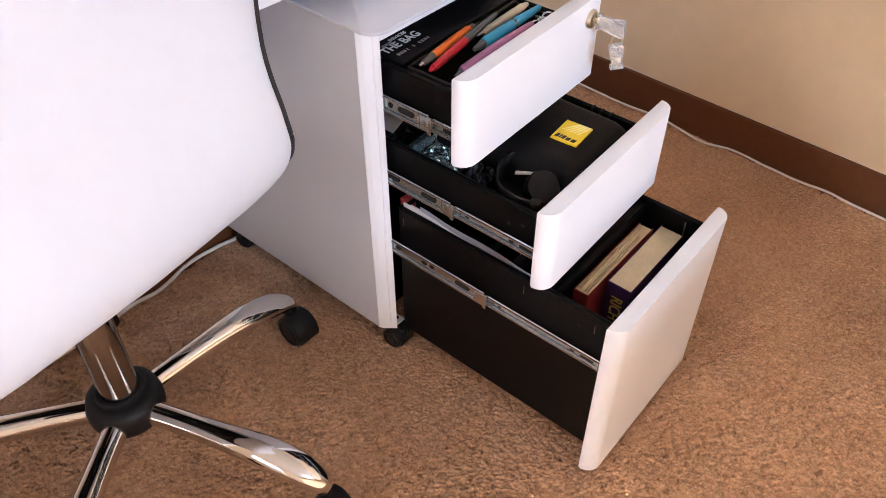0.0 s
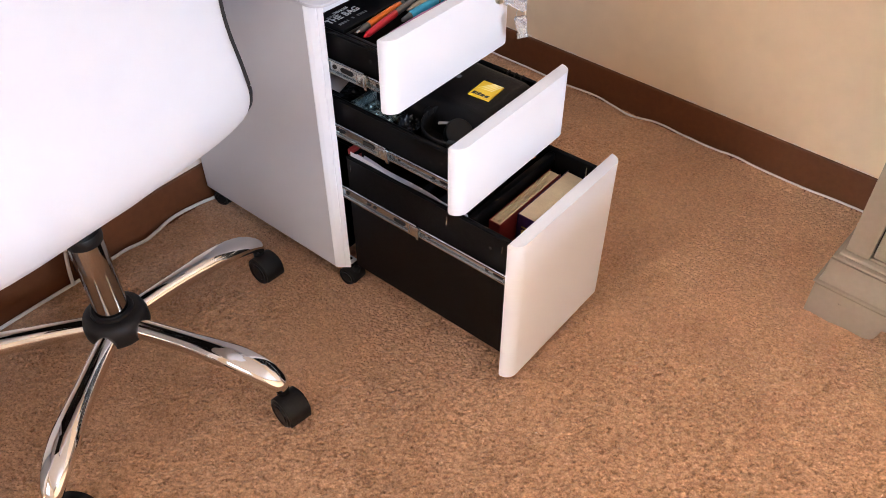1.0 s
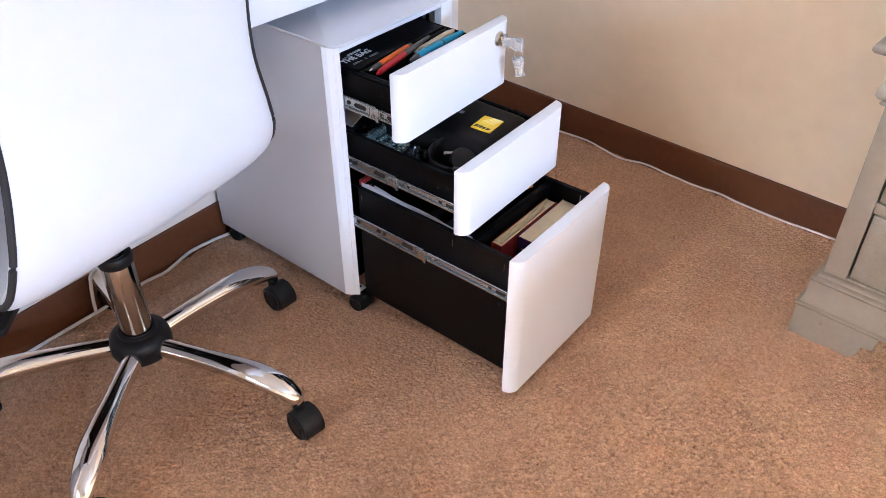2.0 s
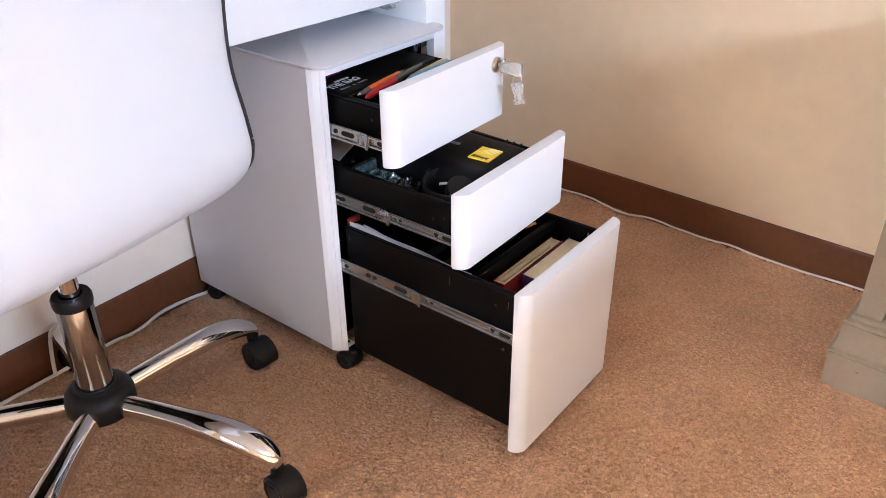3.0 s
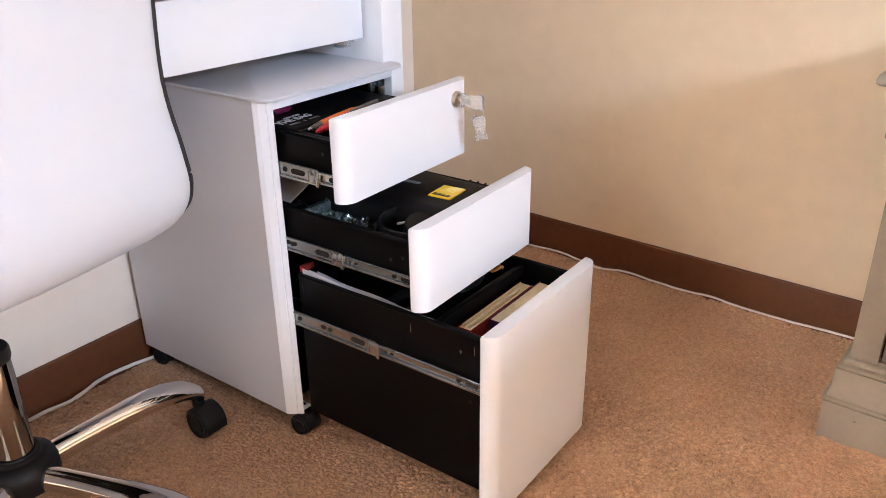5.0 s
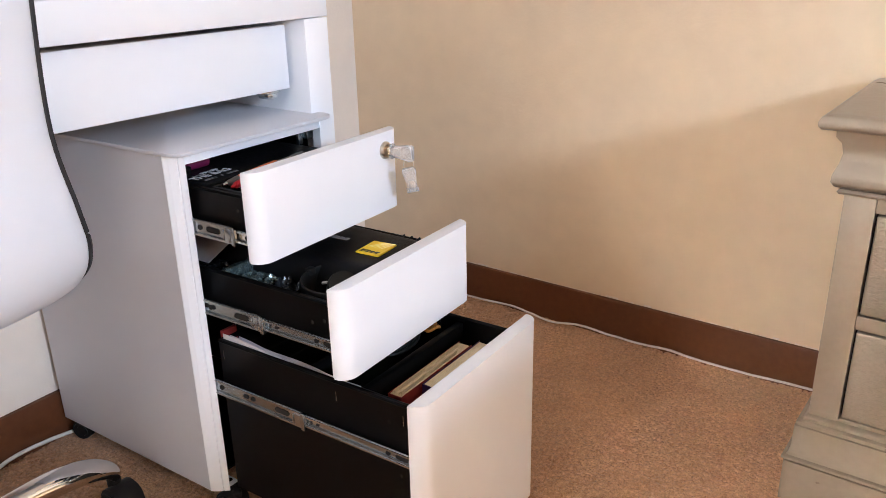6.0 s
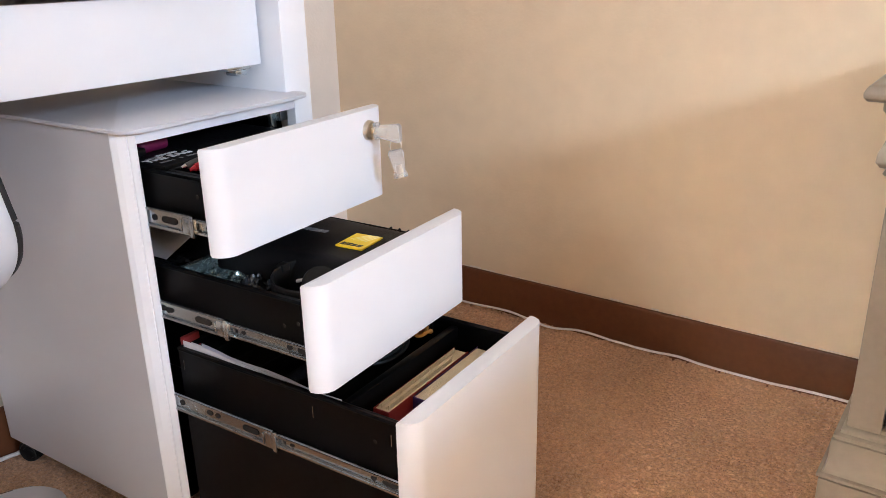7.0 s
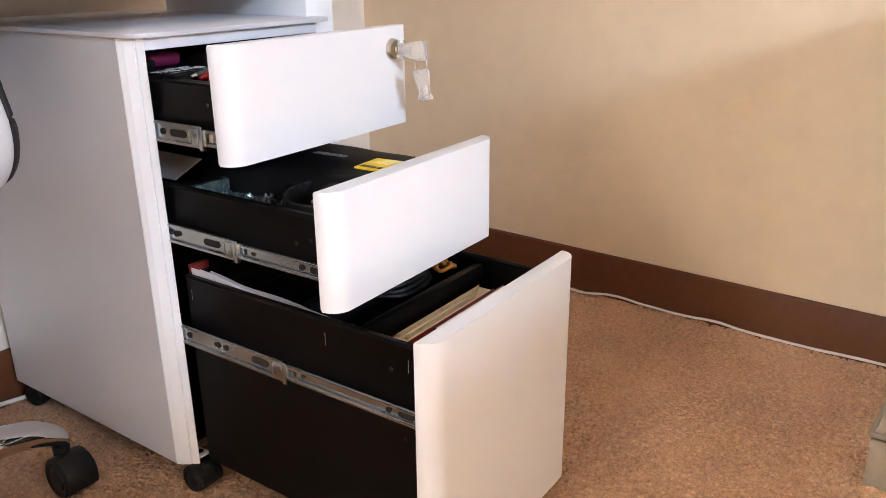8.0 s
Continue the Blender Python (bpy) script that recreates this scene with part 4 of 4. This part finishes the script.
for k in range(4):
    pts = [(-0.375 + (0.045 - 0.004 * k) * math.cos(a), 0.700 + (0.050 - 0.004 * k) * math.sin(a), 0.272 + 0.0035 * k + 0.002 * math.sin(3 * a + k)) for a in np.linspace(0, 2 * math.pi, 40, endpoint=False)]
    add_tube(coil, pts, 0.0032, 8, closed=True)
solo("black_cord_coil", coil, BLACK_PLASTIC, "coiled black cord lying on the files", "cord")
knot = bmesh.new()
for k in range(3):
    c = Vector((-0.342 + 0.010 * k, 0.752 - 0.006 * k, 0.282 + 0.003 * k))
    add_tube(knot, [c + Vector((0.012 * math.cos(a), 0.009 * math.sin(a), 0.004 * math.sin(2 * a + k))) for a in np.linspace(0, 2 * math.pi, 20, endpoint=False)], 0.0024, 8, closed=True)
solo("orange_cord_knot", knot, ORANGE_CORD, "knotted orange and black cord", "cord")

# ---- desk ----
DX, DY0, DY1 = -0.600, -0.42, 0.852
desk = thing("desk", (-0.79, 0.22, 0), "white lacquered desk with a shallow drawer", "desk")
part("tabletop", box(-0.930, DX, DY0, DY1, 0.7075, 0.758, bevel=0.002), WHITE_GLOSS, desk)
part("side_panel", box(-0.915, DX - 0.0005, DY1 - 0.0495, DY1 - 0.0005, -0.004, 0.7065, bevel=0.0015), WHITE_GLOSS, desk)
part("side_panel", box(-0.915, DX - 0.0005, DY0 + 0.0005, DY0 + 0.0525, -0.004, 0.7065, bevel=0.0015), WHITE_GLOSS, desk)
part("drawer_front", box(-0.654, -0.635, DY0 + 0.075, 0.794, 0.602, 0.6985, bevel=0.0015), WHITE_GLOSS, desk)
part("drawer_box", box(-0.905, -0.6545, DY0 + 0.09, 0.772, 0.620, 0.695), WHITE_GLOSS, desk)
bm = box(-0.700, -0.655, 0.745, 0.772, 0.608, 0.6195, bevel=0.001)
add_box(bm, -0.672, -0.644, 0.742, 0.782, 0.5965, 0.6012, bevel=0.001)
add_box(bm, -0.668, -0.646, 0.757, 0.776, 0.5885, 0.5962, bevel=0.0012)
part("drawer_catch", bm, ZINC, desk, "grey metal catch under the drawer")

# ---- office chair ----
HX, HY = -0.694, 0.143
chair = thing("office_chair", (HX, HY, 0), "white leatherette swivel chair with black piping and a chrome base", "chair")
YAW = Matrix.Translation((HX, HY, 0)) @ Matrix.Rotation(radians(10), 4, "Z")      # the seat is swivelled a little
profile = smooth_path([(0.250, 1.06), (0.226, 0.92), (0.202, 0.77), (0.186, 0.63), (0.183, 0.535), (0.176, 0.486), (0.156, 0.450), (0.120, 0.430), (0.02, 0.425), (-0.25, 0.440)], 60)
widths = smooth_path([(0, 0.166), (1, 0.176), (2, 0.177), (3, 0.181), (4, 0.199), (5, 0.211), (6, 0.216), (7, 0.216), (8, 0.212), (9, 0.202)], 60)[:, 1]


def shell():
    bm = bmesh.new()
    rings = []
    n = len(profile)
    half = 0.021
    for i in range(n):
        a, b = profile[max(0, i - 1)], profile[min(n - 1, i + 1)]
        t = Vector((b[0] - a[0], 0, b[1] - a[1])).normalized()
        out = Vector((t.z, 0, -t.x)) * -1
        c = Vector((profile[i][0], 0, profile[i][1]))
        ring = []
        w = widths[i]
        m = 36
        for k in range(m):
            ang = 2 * math.pi * k / m
            cy, cn = math.cos(ang), math.sin(ang)
            py = math.copysign(abs(cy) ** 0.28, cy) * w * (1.0 if cy > 0 else 1.12)
            pn = math.copysign(abs(cn) ** 0.62, cn) * half * (0.86 + 0.30 * max(0, 1 - (py / w) ** 2))
            ring.append(bm.verts.new(YAW @ (c + Vector((0, py, 0)) + out * pn)))
        rings.append(ring)
    for a, b in zip(rings, rings[1:]):
        for k in range(len(a)):
            bm.faces.new((a[k], a[(k + 1) % len(a)], b[(k + 1) % len(a)], b[k]))
    bm.faces.new(rings[0]), bm.faces.new(rings[-1][::-1])
    return bm


part("seat_shell", shell(), LEATHER, chair, "white leatherette one-piece seat and back")
for s in (-1, 1):
    pts = [YAW @ Vector((profile[i][0] + 0.005, (1.0 if s > 0 else -1.12) * (widths[i] + 0.0005), profile[i][1])) for i in range(len(profile))]
    part("piping", tube(pts, 0.0048, 8), PIPING, chair, "black edge piping")
part("seat_plate", box(HX - 0.23, HX + 0.07, HY - 0.15, HY + 0.11, 0.3870, 0.3960, bevel=0.003), BLACK_PLASTIC, chair)
part("underside", box(-0.24, 0.075, -0.20, 0.175, 0.3965, 0.4030, bevel=0.002, m=YAW), BLACK_FABRIC, chair, "black cloth under the seat")
part("tilt_box", box(HX - 0.12, HX + 0.015, HY - 0.06, HY + 0.03, 0.368, 0.3868, bevel=0.005), BLACK_PLASTIC, chair, "black metal tilt box under the seat")
ML2 = Matrix.Translation((-0.600, -0.080, 0)) @ Matrix.Rotation(radians(-43), 4, "Z")
lever = part("lever", add_prism(bmesh.new(), rounded_outline(-0.046, 0.046, -0.046, 0.046, 0.008), 0.374, 0.384, 0.002, m=ML2), BLACK_PLASTIC, chair, "flat black lever paddle with white symbols")
part("lever_rod", tube([(-0.60, -0.03, 0.381), (-0.62, 0.03, 0.388), (-0.66, 0.09, 0.392)], 0.006, 10), BLACK_PLASTIC, chair)
bm = bmesh.new()
for x, y, w, h in ((0.028, -0.026, 0.010, 0.0016), (0.028, -0.022, 0.006, 0.0016), (0.020, -0.030, 0.0016, 0.009), (0.026, -0.012, 0.012, 0.0016), (0.012, -0.024, 0.008, 0.0016), (0.018, -0.008, 0.0016, 0.008)):
    add_box(bm, x - w / 2, x + w / 2, y - h / 2, y + h / 2, 0.3839, 0.3844, m=ML2)
part("printed_bars", bm, WHITE_INK, lever, "white symbols reduced to bars")
part("gas_rod", lathe([(0, 0.29), (0.0142, 0.29), (0.0142, 0.372), (0, 0.372)], centre=(HX, HY, 0), seg=24), CHROME, chair, "bright steel gas lift rod")
part("gas_sleeve", lathe([(0, 0.112), (0.0265, 0.112), (0.0262, 0.282), (0.0250, 0.285), (0, 0.285)], centre=(HX, HY, 0), seg=40), CHROME_DARK, chair, "smoked chrome column sleeve")
part("collar", lathe([(0.0165, 0.284), (0.0275, 0.282), (0.0285, 0.286), (0.0285, 0.296), (0.0265, 0.300), (0.0165, 0.300)], centre=(HX, HY, 0), seg=32), BLACK_PLASTIC, chair)
hub = part("hub", lathe([(0, 0.0850), (0.040, 0.0850), (0.048, 0.0890), (0.0520, 0.0990), (0.052, 0.1150), (0.0485, 0.1260), (0.041, 0.1325), (0.034, 0.1340), (0.0335, 0.1390), (0.031, 0.1405), (0.027, 0.1400), (0, 0.1320)], centre=(HX, HY, 0), seg=48), BLACK_PLASTIC, chair, "black plastic hub")
PHASE = 22.5
for k in range(5):
    ang = radians(PHASE + 72 * k - (2.0 if k == 1 else 0))
    d, sd = Vector((math.cos(ang), math.sin(ang), 0)), Vector((-math.sin(ang), math.cos(ang), 0))
    line = smooth_path([(0.036, 0.104), (0.090, 0.105), (0.140, 0.105), (0.190, 0.104), (0.230, 0.100), (0.268, 0.090), (0.293, 0.075), (0.301, 0.062)], 44)
    wid = smooth_path([(0, 0.0165), (1, 0.0168), (2, 0.0180), (3, 0.0210), (4, 0.0235), (5, 0.0222), (6, 0.0175), (7, 0.0135)], 44)[:, 1]
    flt = smooth_path([(0, 1.08), (1, 1.08), (2, 1.02), (3, 0.90), (4, 0.76), (5, 0.72), (6, 0.76), (7, 0.80)], 44)[:, 1]
    reach = (1, 0.97, 0.9, 1, 1)[k]
    pts = [Vector((HX, HY, z)) + d * (r * reach) for r, z in line]
    part("arm", tube(pts, list(wid), 24, flat=list(flt)), CHROME, chair, "polished chrome base arm")
    e = Vector((HX, HY, 0)) + d * (0.299 * reach)
    part("stem", lathe([(0, 0.052), (0.0055, 0.052), (0.0055, 0.062), (0, 0.062)], centre=(e.x, e.y, 0), seg=16), ZINC, chair)
    castor(chair, e.x, e.y, (176, 182, 205, 215, 222)[k], 0.0255, 0.047, 0.0240, 0.0625)

# ---- nightstand ----
NX0, NX1, NY0, NY1 = 0.1225, 0.60, 1.0735, 1.378
stand = thing("nightstand", ((NX0 + NX1) / 2, (NY0 + NY1) / 2, 0), "champagne painted nightstand with two embossed drawers", "nightstand")


def moulding(prof, inset=0.0):
    """A profile of (out, z) run round the left, front and right of the nightstand, solid to the back."""
    bm = bmesh.new()
    rings = [[bm.verts.new(p) for p in ((NX0 - o + inset, NY1, z), (NX0 - o + inset, NY0 - o, z), (NX1 + o, NY0 - o, z), (NX1 + o, NY1, z))] for o, z in prof]
    for a, b in zip(rings, rings[1:]):
        for k in range(4):
            bm.faces.new((a[k], a[(k + 1) % 4], b[(k + 1) % 4], b[k]))
    bm.faces.new(rings[0][::-1]), bm.faces.new(rings[-1])
    return bm


part("top", moulding([(0.030, 0.5725), (0.038, 0.5740), (0.042, 0.5785), (0.0425, 0.5835), (0.040, 0.5895), (0.034, 0.5930), (0.026, 0.5945)], 0.008), CHAMPAGNE, stand, "moulded top with a rounded edge")
part("cornice", moulding([(0.0, 0.4825), (0.004, 0.4830), (0.0065, 0.4865), (0.004, 0.4900), (0.0015, 0.4905), (0.010, 0.4940), (0.0145, 0.5005), (0.0140, 0.5105), (0.0085, 0.5255), (0.0060, 0.5385), (0.0085, 0.5525), (0.0155, 0.5615), (0.0160, 0.5720)]), CHAMPAGNE, stand, "hollow moulded cornice")
SX, IN = 0.0400, 0.0025    # stile width, inset of the body under the cornice
bm = box(NX0 + IN, NX0 + IN + 0.018, NY0 + 0.018, NY1, 0.1415, 0.4820)
part("side", bm, CHAMPAGNE, stand)
part("side", box(NX1 - 0.018, NX1, NY0 + 0.018, NY1, 0.1415, 0.4820), CHAMPAGNE, stand)
part("stile", box(NX0 + IN, NX0 + IN + SX, NY0, NY0 + 0.0178, 0.1415, 0.4820, bevel=0.001), CHAMPAGNE, stand)
part("stile", box(NX1 - SX, NX1, NY0, NY0 + 0.0178, 0.1415, 0.4820, bevel=0.001), CHAMPAGNE, stand)
for z0, z1 in ((0.4620, 0.4820), (0.2915, 0.3125), (0.1415, 0.1470)):
    part("rail", box(NX0 + IN + SX + 0.0005, NX1 - SX - 0.0005, NY0 + 0.001, NY0 + 0.0175, z0, z1, bevel=0.001), CHAMPAGNE, stand)
part("carcass", box(NX0 + IN + 0.0185, NX1 - 0.0185, NY0 + 0.020, NY1 - 0.002, 0.1435, 0.4800), DARK_GAP, stand)
for z0, z1 in ((0.3150, 0.4590), (0.1495, 0.2880)):
    d = part("drawer", box(NX0 + IN + SX + 0.0035, NX1 - SX - 0.003, NY0 + 0.0005, NY0 + 0.019, z0, z1, bevel=0.0025, seg=3), CROC, stand, "drawer front embossed like reptile skin")
    part("knob", lathe([(0, 0), (0.006, 0), (0.005, 0.010), (0.012, 0.016), (0.013, 0.022), (0.008, 0.027), (0, 0.028)], seg=24, m=Matrix.Translation(((NX0 + NX1) / 2, NY0 + 0.0005, (z0 + z1) / 2)) @ Matrix.Rotation(radians(90), 4, "X")), BRASS, d)
part("base_moulding", moulding([(0.012, 0.0660), (0.0120, 0.0685), (0.0255, 0.0688), (0.0272, 0.0700), (0.0272, 0.0735), (0.0255, 0.0748), (0.0215, 0.0752), (0.0215, 0.0765), (0.0190, 0.0825), (0.0175, 0.0930), (0.0172, 0.1205), (0.0172, 0.1250), (0.0130, 0.1254), (0.0130, 0.1278), (0.0158, 0.1284), (0.0158, 0.1322), (0.0135, 0.1336), (0.0085, 0.1340), (0.0085, 0.1378), (0.0065, 0.1400), (0.0030, 0.1412)], 0.006), CHAMPAGNE, stand, "stepped base moulding")


def bracket_foot(x_corner, sx):
    """Bracket foot: two curved aprons meeting at the corner."""
    o = [(0, -0.004), (0.055, -0.004), (0.068, -0.001), (0.082, 0.001), (0.098, -0.001), (0.110, -0.001), (0.119, 0.002), (0.125, 0.009), (0.128, 0.020), (0.129, 0.034), (0.150, 0.036), (0.150, 0.065), (0, 0.065)]
    bm = bmesh.new()
    oy = NY0 - 0.0240
    m = Matrix(((sx, 0, 0, x_corner), (0, 0, 1, oy), (0, 1, 0, 0), (0, 0, 0, 1)))
    add_prism(bm, o, 0, 0.020, 0.001, m=m)
    m = Matrix(((0, 0, sx, x_corner), (1, 0, 0, oy + 0.0205), (0, 1, 0, 0), (0, 0, 0, 1)))
    add_prism(bm, o, 0, 0.020, 0.001, m=m)
    return bm


part("bracket_foot", bracket_foot(NX0 - 0.0180, 1), CHAMPAGNE, stand)
part("bracket_foot", bracket_foot(NX1 + 0.0240, -1), CHAMPAGNE, stand)

# ---- cables along the walls ----
def cable(name, knots, r, label, n=90):
    pts = [Vector(p) + Vector((0, 0, 0.0008 * noise.noise((i * 0.4, 1.0, 0)))) for i, p in enumerate(smooth_path(knots, n))]
    solo(name, tube(pts, r, 8), CABLE_WHITE, label, "cable")


cable("white_cable", [(-0.98, 1.375, 0.0125), (-0.80, 1.374, 0.0135), (-0.680, 1.372, 0.0135), (-0.590, 1.375, 0.0165), (-0.530, 1.370, 0.0135), (-0.477, 1.369, 0.0080), (-0.410, 1.375, 0.0155), (-0.340, 1.375, 0.0125), (-0.260, 1.372, 0.0135), (-0.209, 1.374, 0.0165), (-0.147, 1.374, 0.0125), (-0.050, 1.372, 0.0135), (0.030, 1.375, 0.0155), (0.090, 1.375, 0.0165), (0.160, 1.375, 0.0145)], 0.0024, "thin white cable lying along the baseboard")
cable("white_cable", [(-0.920, -0.16, 0.006), (-0.931, 0.0, 0.007), (-0.939, 0.11, 0.006), (-0.940, 0.195, 0.009), (-0.952, 0.28, 0.007), (-0.950, 0.334, 0.006), (-0.965, 0.40, 0.010), (-0.967, 0.46, 0.008), (-0.962, 0.52, 0.006), (-0.978, 0.60, 0.006), (-0.992, 0.80, 0.006)], 0.0034, "thin white cable lying along the baseboard")
cable("white_cable", [(-0.946, 0.226, 0.006), (-0.950, 0.219, 0.030), (-0.952, 0.212, 0.060), (-0.949, 0.205, 0.085), (-0.946, 0.196, 0.098), (-0.944, 0.180, 0.090), (-0.940, 0.170, 0.050), (-0.938, 0.165, 0.008)], 0.0036, "short loop of white cable standing against the baseboard", 40)

# ---- the cabinet stands slightly turned from the walls, with everything in it ----
RACK, TURNED = 0.05, 0.042


SKEWED, SKEWED_DEEP = 0.072, 0.054       # the pulled drawers hang askew on their runners
IN_DEEP = ("ring_binder", "loose_sheet", "paperback_book", "paper_stack", "standing_sheet", "paper_sheet", "red_folder", "hanging_file", "black_cord_coil", "orange_cord_knot")
LOOSE = {drawer_1, drawer_2, *drawer_1.children_recursive, *drawer_2.children_recursive}
DEEP = {drawer_3, *drawer_3.children_recursive}


def rack(top):
    x, y = top.location.x, top.location.y
    turn = TURNED if top == cabinet else SKEWED_DEEP if top.name.split(".")[0] in IN_DEEP else SKEWED
    top.location.x, top.location.y = x - turn * (y - 0.53), y + RACK * (x - CX1)
    done = set()
    for ob in (top, *top.children_recursive):
        if ob.type == "MESH" and ob.data.name not in done:
            done.add(ob.data.name)
            askew = SKEWED if ob in LOOSE else SKEWED_DEEP if ob in DEEP else turn
            ob.data.transform(Matrix(((1, -askew, 0, (turn - askew) * (y - 0.53)), (RACK, 1, 0, 0), (0, 0, 1, 0), (0, 0, 0, 1))))


IN_CABINET = ("filing_cabinet", "key_pair", "black_box", "small_black_case", "magenta_pouch", "pen_tray", "pen", "binder_clips", "camera_case", "lens_hood", "rubber_plug", "white_stick", "film_wrapper", "film_pouch",
              "plastic_sleeve", "clear_case", "black_pouch", "accessory_box", "instruction_sheet", "ring_binder", "loose_sheet", "paperback_book", "paper_stack", "standing_sheet", "paper_sheet", "red_folder", "hanging_file", "black_cord_coil", "orange_cord_knot")
for ob in list(scene.objects):
    if ob.parent is None and ob.name.split(".")[0] in IN_CABINET:
        rack(ob)
